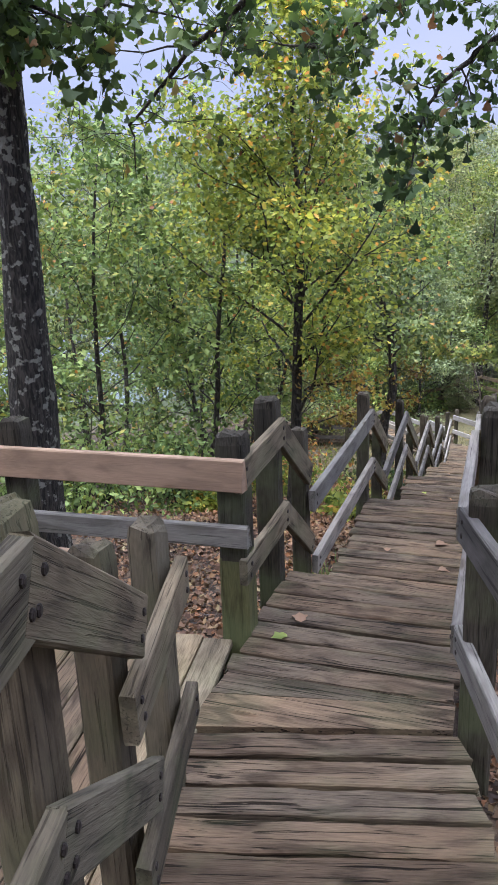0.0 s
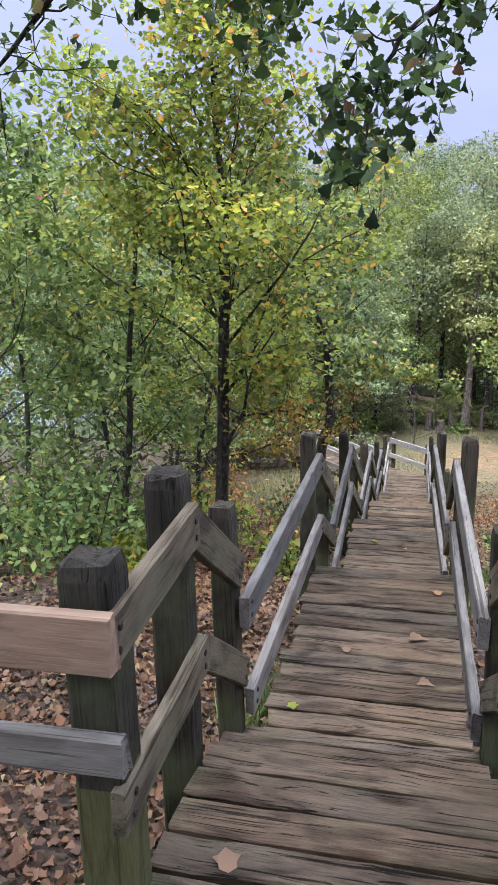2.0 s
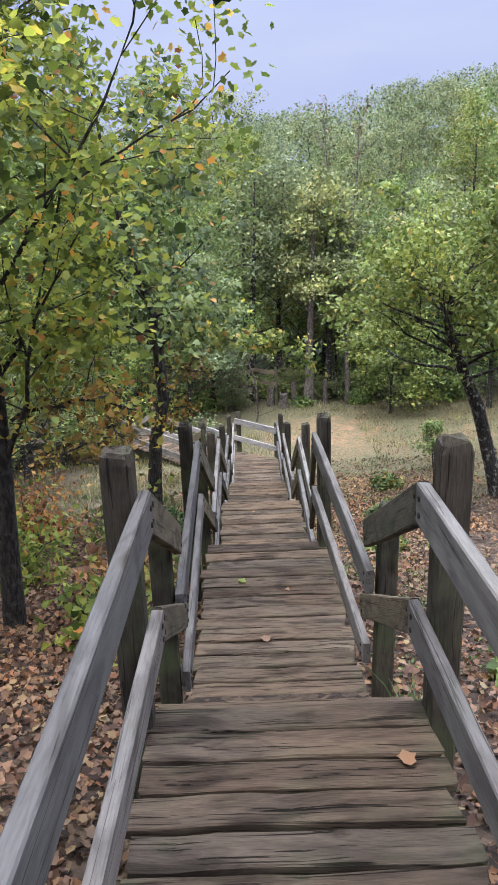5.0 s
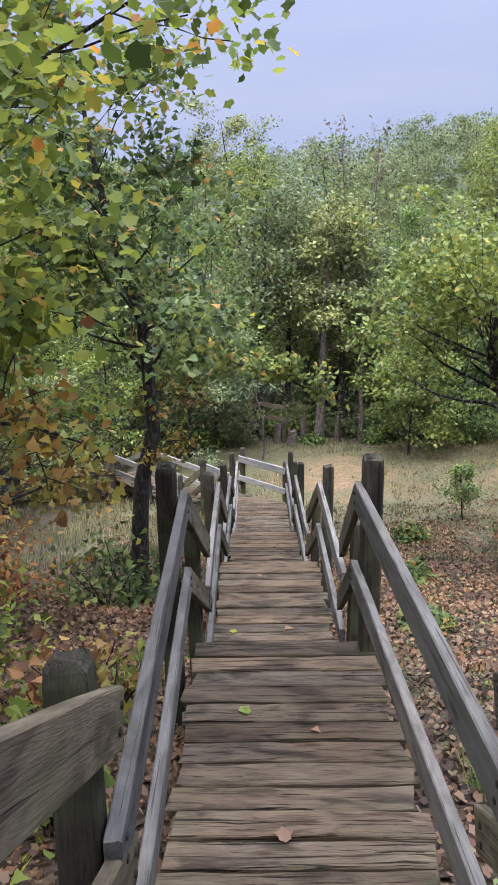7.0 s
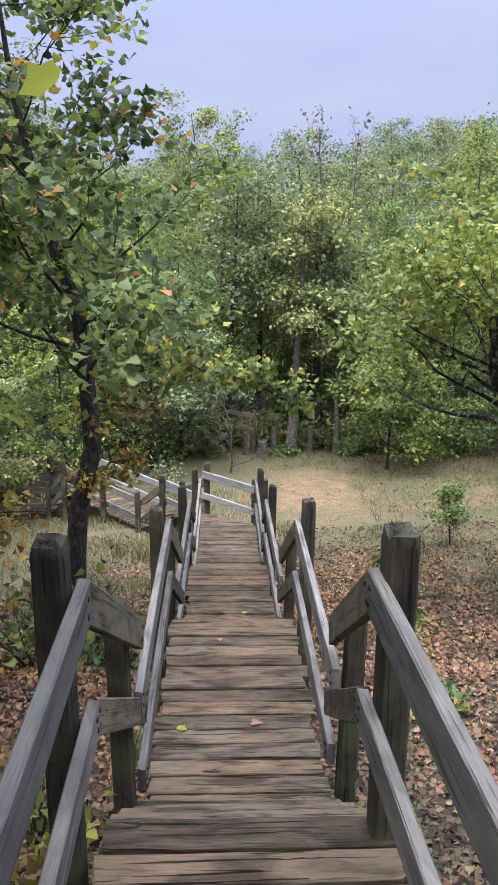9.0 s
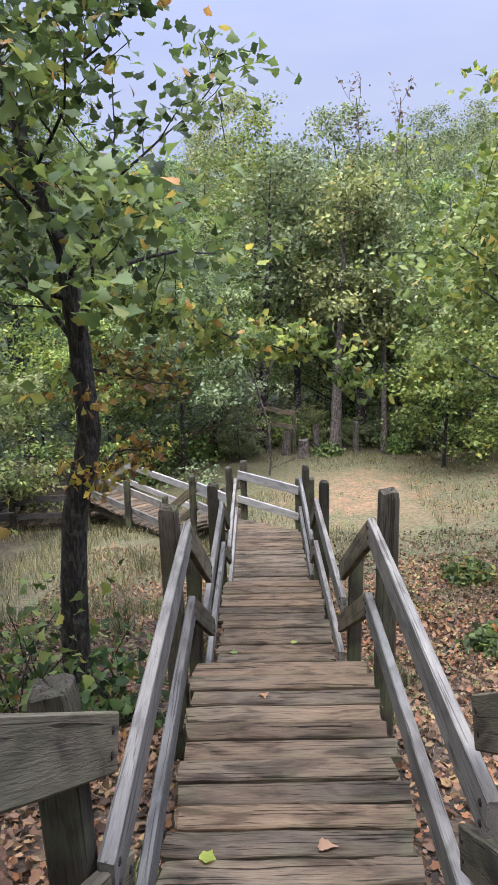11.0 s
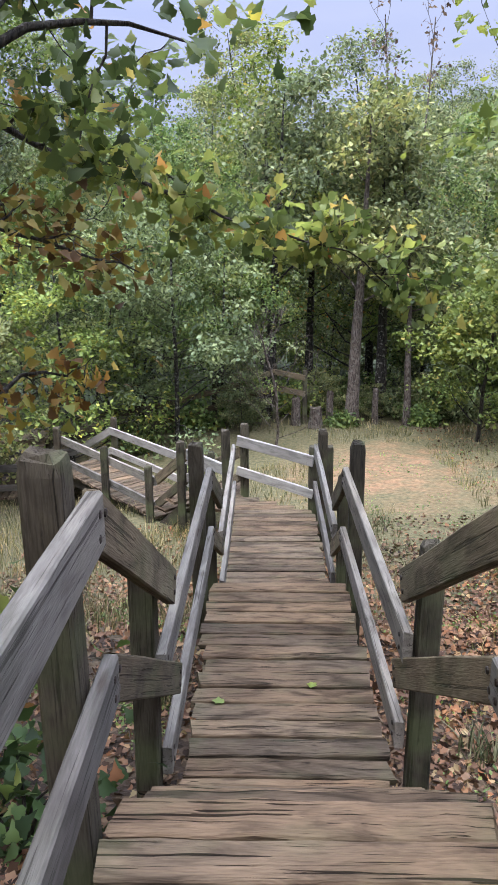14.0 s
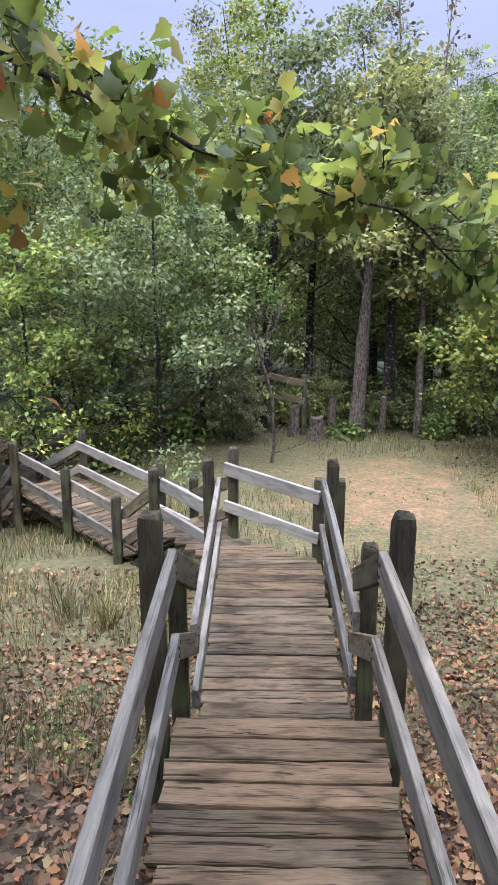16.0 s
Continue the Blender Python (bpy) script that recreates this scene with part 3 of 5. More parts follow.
def upper_walk():
    """The deck from which the walk sets out, and its steps down to the landing."""
    turn = 14.0
    h = Vector((-math.sin(radians(turn)), math.cos(radians(turn)), 0))
    c = Vector((0.03, 2.62, 0)) - h * 1.36
    f = thing("wooden_steps", "worn plank steps down to the landing", "steps", "boardwalk steps", at=(c.x, c.y, Z_LAND - 0.2))
    for k in range(1, 3):
        for j in range(2):
            p = c - h * (0.24 * (k - 1) + 0.06 + 0.12 * j)
            piece("tread", RNG.choice(PLANKS), f, pose(p.x, p.y, Z_LAND + 0.19 * k, 0, 0, turn) @ Matrix.Diagonal((1.02, 0.118 / PITCH, 1, 1)))
    for sx in (-0.4, 0.4):
        o = Vector((sx * math.cos(radians(turn)), sx * math.sin(radians(turn)), 0))
        board("stringer", f, c + o + Vector((0, 0, Z_LAND - 0.05)), c - h * 0.5 + o + Vector((0, 0, Z_LAND + 0.33)), 0.16, 0.04, M_POST)
    d = thing("boardwalk_section", "weathered grey-brown plank walkway deck between handrails", "boardwalk", "boardwalk decks", at=(c.x, c.y - 2, 1.0))
    for k in range(18):
        p = c - h * (0.56 + k * 0.142)
        piece("plank", RNG.choice(PLANKS), d, pose(p.x, p.y, Z_LAND + 0.58, 0, 0, turn))
    for sx in (-0.36, 0.36):
        o = Vector((sx * math.cos(radians(turn)), sx * math.sin(radians(turn)), Z_LAND + 0.535))
        board("stringer", d, c - h * 3.0 + o, c - h * 0.5 + o, 0.18, 0.045, M_POST)


upper_walk()

# handrail of the landing, on the side of the platform
r = thing("handrail", "brown weathered handrail turning the corner of the landing", "handrail", at=(-0.55, 3.3, 0.1))
corner = post(r, -0.53, 3.31, 0.1, 1.53, side=0.13, label="squat dark post")
piece("post_foot", post_mesh("post_foot", 0.9, 0.137, M_MOSSY, 77), corner, Matrix.Translation((-0.53, 3.31, 0.08)) @ STAND, "lower part of the post green with algae")
post(r, -0.55, 3.90, 0.0, 1.54, side=0.12)
board("top_rail", r, (-0.47, 3.2, 1.42), (-0.472, 3.9, 1.44), RH, RT, M_LINK, 1, side=-1)
board("lower_rail", r, (-0.47, 3.22, 0.96), (-0.472, 3.95, 0.97), RH * 0.9, RT, M_LINK, 1, side=-1)
board("sloping_link", r, (-0.486, 3.91, 1.44), (-0.486, 4.53, 0.99), RH, RT, M_LINK, 1, side=-1)
board("lower_link", r, (-0.486, 3.96, 0.97), (-0.486, 4.58, 0.5), RH * 0.9, RT, M_LINK, 1, side=-1)

r = thing("handrail", "grey weathered handrail along the landing", "handrail", at=(0.56, 3.3, 0.1))
post(r, 0.56, 3.88, 0.0, 1.55)
post(r, 0.545, 2.9, 0.15, 1.5)
board("top_rail", r, (0.466, 2.94, 1.41), (0.473, 3.9, 1.42), RH, RT, M_RAIL, 1, side=1)
board("lower_rail", r, (0.46, 2.95, 0.93), (0.473, 3.95, 0.94), RH * 0.9, RT, M_RAIL, 1, side=1)
board("sloping_link", r, (0.486, 3.91, 1.42), (0.486, 4.53, 0.99), RH, RT, M_LINK, 1, side=1)
board("lower_link", r, (0.486, 3.96, 0.94), (0.486, 4.58, 0.5), RH * 0.9, RT, M_LINK, 1, side=1)
board("top_rail", r, (0.98, 1.3, 1.43), (0.47, 2.95, 1.41), RH, RT, M_RAIL, 1, side=1)
board("lower_rail", r, (0.95, 1.3, 0.93), (0.47, 2.96, 0.93), RH * 0.9, RT, M_RAIL, 1, side=1)
post(r, 1.06, 1.3, 0.3, 1.6)

r = thing("handrail", "dark brown handrail with sloping bolted links beside the steps", "handrail", at=(-0.45, 2.2, 0.1))
post(r, -0.445, 2.28, 0.1, 1.54, M_LINK, side=0.1)
post(r, -0.315, 1.74, 0.1, 1.72, M_LINK, side=0.095)
post(r, -0.205, 1.29, 0.2, 2.0, M_LINK, side=0.11)
board("top_rail", r, (0.12, 0.4, 2.03), (-0.079, 1.19, 2.004), 0.15, RT, M_LINK, 1, side=-1)
board("lower_rail", r, (0.10, 0.4, 1.55), (-0.078, 1.19, 1.53), 0.13, RT, M_LINK, 1, side=-1)
board("sloping_link", r, (-0.08, 1.195, 2.004), (-0.236, 1.815, 1.561), 0.15, RT, M_LINK, 1, side=-1)
board("lower_link", r, (-0.08, 1.195, 1.53), (-0.24, 1.84, 1.075), 0.13, RT, M_LINK, 1, side=-1)
board("top_rail", r, (-0.19, 1.63, 1.415), (-0.36, 2.33, 1.41), RH, RT, M_LINK, 1, side=-1)
board("lower_rail", r, (-0.185, 1.61, 0.945), (-0.371, 2.372, 0.93), RH * 0.9, RT, M_LINK, 1, side=-1)

# side platform with its rail
d = thing("side_platform", "side platform of newer pale and grey boards", "platform", at=(-1.2, 2.7, 0.3))
for k in range(12):
    x = -0.545 - k * 0.146
    me = beam_mesh("plank", 1.55, 0.136, 0.038, M_PALE if k in (0, 1) else M_DECK, 400 + k, 0.005, 0.003)
    piece("plank", me, d, pose(x + 0.03, 2.44, Z_LAND - 0.012 + RNG.uniform(-0.003, 0.003), 0, 0, 97))
for y in (1.85, 2.5, 3.1):
    board("joist", d, (-0.55, y, Z_LAND - 0.054), (-2.3, y, Z_LAND - 0.054), 0.16, 0.045, M_POST)
r = thing("handrail", "reddish new top rail over a grey rail round the side platform", "handrail", at=(-1.4, 3.2, 0.1))
board("top_rail", r, (-0.445, 3.205, 1.437), (-2.5, 3.17, 1.437), 0.145, RT, M_PINK, 0, "reddish new board with knots")
board("lower_rail", r, (-0.43, 3.2, 1.135), (-2.5, 3.17, 1.11), 0.1, RT, M_RAIL, 0, "silver-grey board")
board("kick_board", r, (-1.12, 3.21, 0.93), (-2.5, 3.18, 0.92), 0.13, RT, M_PINK, 0, "reddish new board")
post(r, -1.62, 3.28, 0.0, 1.55)
post(r, -2.42, 3.28, -0.1, 1.55)

# ---- the end of the straight, and the walk that leaves it ----
ZE = -3.51


def end_platform():
    d = thing("end_platform", "plank corner platform at the foot of the boardwalk", "platform", at=(-0.3, 19.7, ZE - 0.3))
    for k in range(11):
        y = 19.40 + k * 0.142
        x1 = 0.47 - min(0.9, max(0.0, (y - 19.52)) * 1.45)
        x0 = -0.48 - max(0.0, y - 19.4) * 0.78 if y < 20.15 else -1.06 + (y - 20.15) * 0.95
        if x1 - x0 < 0.12:
            break
        me = beam_mesh("plank", x1 - x0, 0.134, 0.038, M_DECK, 700 + k)
        piece("plank", me, d, pose((x0 + x1) / 2, y, ZE - 0.02, 0, 0, RNG.uniform(-0.5, 0.5)))
    board("joist", d, (-0.5, 19.36, ZE - 0.06), (-0.5, 20.6, ZE - 0.06), 0.16, 0.045, M_POST)
    board("joist", d, (0.3, 19.36, ZE - 0.06), (0.3, 19.6, ZE - 0.06), 0.16, 0.045, M_POST)
    r = thing("handrail", "pale silver rail closing the end of the straight walk", "handrail", at=(0, 19.8, ZE - 0.4))
    board("top_rail", r, (0.45, 19.56, -2.86), (-0.44, 20.1, -2.76), 0.13, RT, M_SILVER, 1, side=-1)
    board("lower_rail", r, (0.45, 19.56, -3.27), (-0.44, 20.1, -3.15), 0.11, RT, M_SILVER, 1, side=-1)
    post(r, 0.45, 19.63, ZE - 0.5, -2.76, side=0.1)
    post(r, -0.36, 20.14, ZE - 0.5, -2.62, side=0.1)
    post(r, 0.62, 19.5, ZE - 0.5, -2.72, side=0.1)


end_platform()


def leaving_walk():
    """The walk that turns off to the lakeside: three steps down, a deck, more steps and a lower deck."""
    a = Vector((-0.65, 0.76, 0)).normalized()
    nrm = Vector((a.y, -a.x, 0))
    turn = math.degrees(math.atan2(a.y, a.x)) - 90
    zd, gap = -4.05, 0.44
    start = Vector((-1.56, 20.72, zd)) + nrm * gap
    low = start + a * 3.55 + Vector((0, 0, -0.58))
    b = Vector((-1.0, -0.12, 0)).normalized()

    def deck(origin, count, label, a, turn):
        nrm = Vector((a.y, -a.x, 0))
        d = thing("boardwalk_section", label, "boardwalk", "boardwalk decks", at=tuple(origin - Vector((0, 0, 0.3))))
        for k in range(count):
            p = origin + a * (k * PITCH + 0.07)
            piece("plank", RNG.choice(PLANKS), d, pose(p.x, p.y, p.z + RNG.uniform(-0.004, 0.003), 0, 0, turn + RNG.uniform(-0.5, 0.5)))
        for s in (-0.38, 0.38):
            o = nrm * s + Vector((0, 0, -0.042))
            board("stringer", d, origin + o, origin + a * (count * PITCH) + o, 0.18, 0.045, M_POST)

    def steps(origin, drop, label):
        f = thing("wooden_steps", label, "steps", "boardwalk steps", at=tuple(origin + Vector((0, 0, -drop - 0.2))))
        for k in range(1, 3):
            for h in range(2):
                p = origin + a * (0.25 * k - 0.19 + 0.125 * h) + Vector((0, 0, -drop * k / 3))
                piece("tread", RNG.choice(PLANKS), f, pose(p.x, p.y, p.z, 0, 0, turn) @ Matrix.Diagonal((1.02, 0.88, 1, 1)))
        for s in (-0.43, 0.43):
            o = nrm * s
            board("stringer", f, origin + o + Vector((0, 0, -0.24)), origin + a * 0.5 + o + Vector((0, 0, -drop - 0.1)), 0.16, 0.04, M_POST)

    steps(start - a * 0.52 + Vector((0, 0, ZE - zd)), ZE - zd, "worn plank steps down to the lakeside walk")
    deck(start, 21, "weathered plank walkway leading off to the lakeside", a, turn)
    steps(start + a * 2.98, zd - low.z, "worn plank steps on the lakeside walk")
    deck(low - b * 0.3, 30, "weathered plank walkway lower down the bank", b, math.degrees(math.atan2(b.y, b.x)) - 90)

    for s in (-1, 1):
        o, po = nrm * s * gap, nrm * s * (gap + 0.075)
        mat = M_SILVER if s > 0 else M_RAIL
        g = ground_z(start.x + po.x, start.y + po.y)
        r = thing("handrail", "grey low two-rail handrail of the lakeside walk", "handrail", "lakeside handrails", at=(start.x + po.x, start.y + po.y, g))
        up = Vector((-1.06, 20.12, 0)) if s < 0 else Vector((-0.43, 20.14, 0))
        side = Vector((b.y, -b.x, 0)) * -s
        p0, p1 = start + o, start + a * 2.8 + o
        p2, p3 = low + b * (0.35 if s < 0 else -0.1) - side * gap, low + b * 3.8 - side * gap
        for h, hh, nm, ln, hu in ((0.56, 0.125, "top_rail", "sloping_link", -2.93), (0.21, 0.11, "lower_rail", "lower_link", -3.25)):
            z = Vector((0, 0, h))
            board(ln, r, up + Vector((0, 0, hu + 0.01)), p0 + z + Vector((0, 0, 0.02)), hh, RT, M_LINK)
            board(nm, r, p0 + z, p1 + z, hh, RT, mat)
            board(ln, r, p1 + z, p2 + z + Vector((0, 0, 0.02)), hh, RT, mat)
            board(nm, r, p2 + z, p3 + z, hh, RT, M_RAIL)
        for q in (0.05, 1.25 if s < 0 else 0.75, 2.8):
            p = start + a * q + po
            post(r, p.x, p.y, ground_z(p.x, p.y) - 0.3, zd + 0.72, side=0.1)
        for q in (0.4, 1.5, 2.6, 3.7):
            p = low + b * q - side * (gap + 0.075)
            post(r, p.x, p.y, ground_z(p.x, p.y) - 0.5, low.z + 0.72, side=0.1)
    r = thing("handrail", "grey rail beside the corner platform", "handrail", "lakeside handrails", at=(-0.8, 19.8, ZE - 0.4))
    board("top_rail", r, (-0.56, 19.36, -2.9), (-1.06, 20.1, -2.93), 0.13, RT, M_SILVER)
    board("lower_rail", r, (-0.56, 19.36, -3.21), (-1.06, 20.1, -3.24), 0.11, RT, M_SILVER)
    post(r, -1.15, 20.14, ZE - 0.7, -2.84, side=0.1)


leaving_walk()


def woodland_rail():
    r = thing("handrail", "dark old handrail among the trees beyond the clearing", "handrail", at=(-0.6, 27.2, -4.5))
    pts = [(-6.2, 26.2, -4.75), (-4.6, 26.4, -4.66), (-2.7, 26.5, -4.4), (-1.2, 27.0, -4.1), (0.1, 27.4, -3.75), (0.75, 27.2, -3.85)]
    for p, q in zip(pts, pts[1:]):
        for dz in (0.55, 0.2):
            board("rail", r, (p[0], p[1], p[2] + dz), (q[0], q[1], q[2] + dz), 0.12, 0.04, M_LINK)
    for p in pts:
        post(r, p[0], p[1] + 0.07, ground_z(p[0], p[1]) - 0.2, p[2] + 0.65, side=0.1)


woodland_rail()

# ---- trees ----
def leaf_template(kind):
    if kind == "oak":
        half = [(0.05, 0.12), (0.11, 0.3), (0.16, 0.42), (0.31, 0.54), (0.30, 0.66), (0.43, 0.79), (0.31, 0.94), (0.13, 0.93)]
        spine = [(0, 0.0, 0), (0, 0.45, 0.02), (0, 0.8, -0.04), (0, 1.03, -0.14)]
        v = spine + [(x, y, 0.32 * x - 0.13 * y * y) for x, y in half] + [(-x, y, 0.26 * x - 0.13 * y * y) for x, y in half]
        f = []
        for o in (4, 12):
            tri = [(0, o, o + 1), (0, o + 1, 1), (1, o + 1, o + 2), (1, o + 2, o + 3), (1, o + 3, o + 4), (1, o + 4, 2), (2, o + 4, o + 5), (2, o + 5, o + 6), (2, o + 6, o + 7), (2, o + 7, 3)]
            f += tri if o == 4 else [t[::-1] for t in tri]
        return np.array(v, float), np.array(f)
    if kind == "maple":
        v = [(0, 0, 0), (0.3, 0.12, 0.06), (0.3, 0.34, 0.04), (0.48, 0.58, 0.09), (0.26, 0.7, 0.03), (0, 1.0, 0), (-0.26, 0.7, 0.03), (-0.48, 0.58, 0.09), (-0.3, 0.34, 0.04), (-0.3, 0.12, 0.06)]
        f = [(0, 1, 2), (0, 2, 4), (2, 3, 4), (0, 4, 5), (0, 5, 6), (0, 6, 8), (6, 7, 8), (0, 8, 9)]
        return np.array(v, float), np.array(f)
    v = [(0, 0, 0), (0.3, 0.5, 0.09), (0, 1.0, 0), (-0.3, 0.5, 0.09)]
    return np.array(v, float), np.array([(0, 1, 2), (0, 2, 3)])


def leaves_mesh(name, places, sizes, kind, mat, rng, flat=0.6):
    """Many leaves in one mesh, each with its own turn, tilt and size."""
    tv, tf = leaf_template(kind)
    n, k = len(places), len(tv)
    yaw = rng.uniform(0, 2 * np.pi, n)
    pitch = rng.normal(-0.35, 0.9 - flat * 0.4, n)
    roll = rng.normal(0, 1.1 - flat * 0.6, n)
    cy, sy, cp, sp, cr, sr = np.cos(yaw), np.sin(yaw), np.cos(pitch), np.sin(pitch), np.cos(roll), np.sin(roll)
    x, y, z = (tv[:, i][None, :] * sizes[:, None] for i in range(3))
    x = x * rng.uniform(0.75, 1.15, n)[:, None]
    x1, z1 = x * cr[:, None] + z * sr[:, None], -x * sr[:, None] + z * cr[:, None]
    y2, z2 = y * cp[:, None] - z1 * sp[:, None], y * sp[:, None] + z1 * cp[:, None]
    x3, y3 = x1 * cy[:, None] - y2 * sy[:, None], x1 * sy[:, None] + y2 * cy[:, None]
    co = np.stack([x3, y3, z2], 2) + np.asarray(places)[:, None, :]
    faces = (tf[None, :, :] + (np.arange(n) * k)[:, None, None]).reshape(-1, 3)
    me = bpy.data.meshes.new(name)
    me.vertices.add(n * k)
    me.vertices.foreach_set("co", co.reshape(-1).astype(np.float32))
    me.loops.add(faces.size)
    me.loops.foreach_set("vertex_index", faces.reshape(-1).astype(np.int32))
    me.polygons.add(len(faces))
    me.polygons.foreach_set("loop_start", np.arange(0, faces.size, 3, dtype=np.int32))
    me.materials.append(mat)
    me.update(calc_edges=True)
    return me


def tubes_mesh(name, tubes, mat, sides=6):
    """Tapered limbs: each tube is a list of (point, radius)."""
    verts, faces = [], []
    for tube in tubes:
        base, n = len(verts), sides if tube[0][1] > 0.02 else 4
        for k, (p, rad) in enumerate(tube):
            q = tube[min(k + 1, len(tube) - 1)][0] - tube[max(k - 1, 0)][0]
            d = q.normalized() if q.length > 1e-6 else Vector((0, 0, 1))
            a = d.orthogonal().normalized() if abs(d.z) < 0.9 else Vector((1, 0, 0)).cross(d).normalized()
            b2 = d.cross(a)
            for j in range(n):
                t = 2 * math.pi * j / n
                wob = 1 + 0.12 * noise.noise(p * 3 + Vector((j, 0, 0)))
                verts.append(p + (a * math.cos(t) + b2 * math.sin(t)) * rad * wob)
        for k in range(len(tube) - 1):
            for j in range(n):
                o = base + k * n
                faces.append((o + j, o + (j + 1) % n, o + n + (j + 1) % n, o + n + j))
    me = raw_mesh(name, verts, faces, mat)
    me.polygons.foreach_set("use_smooth", [True] * len(me.polygons))
    return me


def limb(rng, p, d, length, r0, r1, segs, wander, lift):
    pts, step = [(p.copy(), r0)], length / segs
    d = d.normalized()
    for k in range(segs):
        d = (d + Vector((rng.gauss(0, wander), rng.gauss(0, wander), rng.gauss(0, wander) + lift))).normalized()
        p = p + d * step
        pts.append((p.copy(), r0 + (r1 - r0) * (k + 1) / segs))
    return pts


def grow(rng, trunk, limbs, reach, start=0.3, rise=0.5, sub=5, sub_len=0.45, droop=0.0, twigs=3):
    """Limbs, branches and twigs off a trunk; returns all tubes and the places where leaves sit."""
    tubes, tips = [trunk], []

    def pick(tube, f):
        x = f * (len(tube) - 1)
        k = min(int(x), len(tube) - 2)
        return tube[k][0].lerp(tube[k + 1][0], x - k), tube[k][1] + (tube[k + 1][1] - tube[k][1]) * (x - k), (tube[k + 1][0] - tube[k][0]).normalized()

    for i in range(limbs):
        f = start + (1 - start) * (i + rng.random()) / limbs
        p, r, d = pick(trunk, min(f, 0.99))
        ang = i * 2.4 + rng.uniform(-0.5, 0.5)
        out = Vector((math.cos(ang), math.sin(ang), rise + rng.uniform(-0.25, 0.3)))
        ln = reach * (1.15 - 0.62 * f) * rng.uniform(0.7, 1.15)
        b1 = limb(rng, p, out, ln, max(r * 0.34, 0.007), 0.004, 6, 0.15, 0.05 - droop)
        tubes.append(b1)
        for j in range(sub):
            fj = 0.3 + 0.7 * (j + rng.random()) / sub
            p2, r2, d2 = pick(b1, min(fj, 0.99))
            side = Vector((rng.gauss(0, 1), rng.gauss(0, 1), rng.gauss(0.1, 0.6))).normalized()
            b2 = limb(rng, p2, d2 * 0.7 + side * 0.8, ln * sub_len * rng.uniform(0.6, 1.1), max(r2 * 0.55, 0.004), 0.003, 4, 0.18, -droop)
            tubes.append(b2)
            for q in range(twigs):
                p3, r3, d3 = pick(b2, min(0.35 + 0.65 * (q + rng.random()) / twigs, 0.99))
                tips.append((p3, d3))
            tips.append((b2[-1][0], d2))
        tips.append((b1[-1][0], d))
    tips.append((trunk[-1][0], Vector((0, 0, 1))))
    return tubes, tips


def leaf_places(tips, per, spread, seed, clump=False):
    rng = np.random.default_rng(seed)
    c = np.array([tuple(p) for p, _ in tips])
    if clump:
        # full and thin sprays side by side
        c = np.repeat(c, np.maximum(1, (per * rng.choice([0.15, 0.6, 1.2, 2.1], len(c))).astype(int)), axis=0)
    else:
        c = np.repeat(c, per, axis=0)
    return c + rng.normal(0, 1, c.shape) * np.array([spread, spread, spread * (0.5 if clump else 0.75)]), rng


def tree(name, base, height, reach, r0, seed, mat, label, category="tree", group="", lean=(0, 0), limbs=12, per=14, spread=0.2, size=(0.07, 0.11), kind="simple", start=0.3, rise=0.5, sub=5, bark=None, wander=0.06, droop=0.0, twigs=3, crown_mats=(), stem=(), clear=None, over=99.0):
    rng = random.Random(seed)
    t = thing(name, label, category, group, at=tuple(base))
    trunk = limb(rng, Vector((0, 0, -0.15)), Vector((lean[0], lean[1], 1)), height, r0, 0.012, 12, wander, 0.04)
    if stem:
        pts = [Vector(p) - Vector(base) for p in stem]
        trunk = []
        for k in range(len(pts) - 1):
            for j in range(3):
                f = (k + j / 3) / (len(pts) - 1)
                trunk.append((pts[k].lerp(pts[k + 1], j / 3), r0 * (1 - f) ** 0.8 + 0.01))
        trunk.append((pts[-1], 0.01))
    trunk[0] = (trunk[0][0], r0 * 1.35)
    tubes, tips = grow(rng, trunk, limbs, reach, start, rise, sub, 0.45, droop, twigs)
    if clear:
        # twigs are cut back along the walk
        keep = lambda p: clear * (base[0] + p.x) > 0.72 or base[2] + p.z > over
        tubes = [tubes[0]] + [u for u in tubes[1:] if all(keep(p) for p, _ in u)]
        tips = [q for q in tips if keep(q[0])]
    for nm, part_tubes in (("trunk", tubes[:1]), ("branch_system", tubes[1:])):
        wood_ob = new(nm, tubes_mesh(nm, part_tubes, bark or M_BARK, 9 if nm == "trunk" else 6))
        wood_ob.parent = t
    if per:
        places, nr = leaf_places(tips, per, spread, seed, per > 8)
        crown = new("crown", leaves_mesh("crown", places, nr.uniform(*size, len(places)), kind, mat, nr, 0.85))
        crown.parent = t
        crown["label"] = "leafy crown"
        for share, other in crown_mats:
            places, nr = leaf_places(tips[::share], max(3, per // 3), spread * 1.1, seed + 5)
            extra = new("turned_leafage", leaves_mesh("turned_leafage", places, nr.uniform(*size, len(places)), kind, other, nr))
            extra.parent = t
            extra["kind"] = "stuff"
    return t


def on_ground(x, y, dz=0.0):
    return (x, y, ground_z(x, y) + dz)


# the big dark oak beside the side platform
tree("oak_tree", on_ground(-2.87, 5.1), 7.5, 2.6, 0.19, 11, M_OAK_SHADED, "large dark rough-barked oak with lichen beside the platform", limbs=11, per=11, spread=0.22, size=(0.08, 0.13), kind="oak", start=0.6, sub=5, rise=0.35, clear=-1, stem=[(-2.87, 5.1, -0.2), (-2.78, 5.1, 1.2), (-2.74, 5.1, 2.04), (-2.71, 5.1, 2.8), (-2.65, 5.1, 3.6), (-2.7, 5.2, 4.8), (-2.9, 5.3, 6.4)])

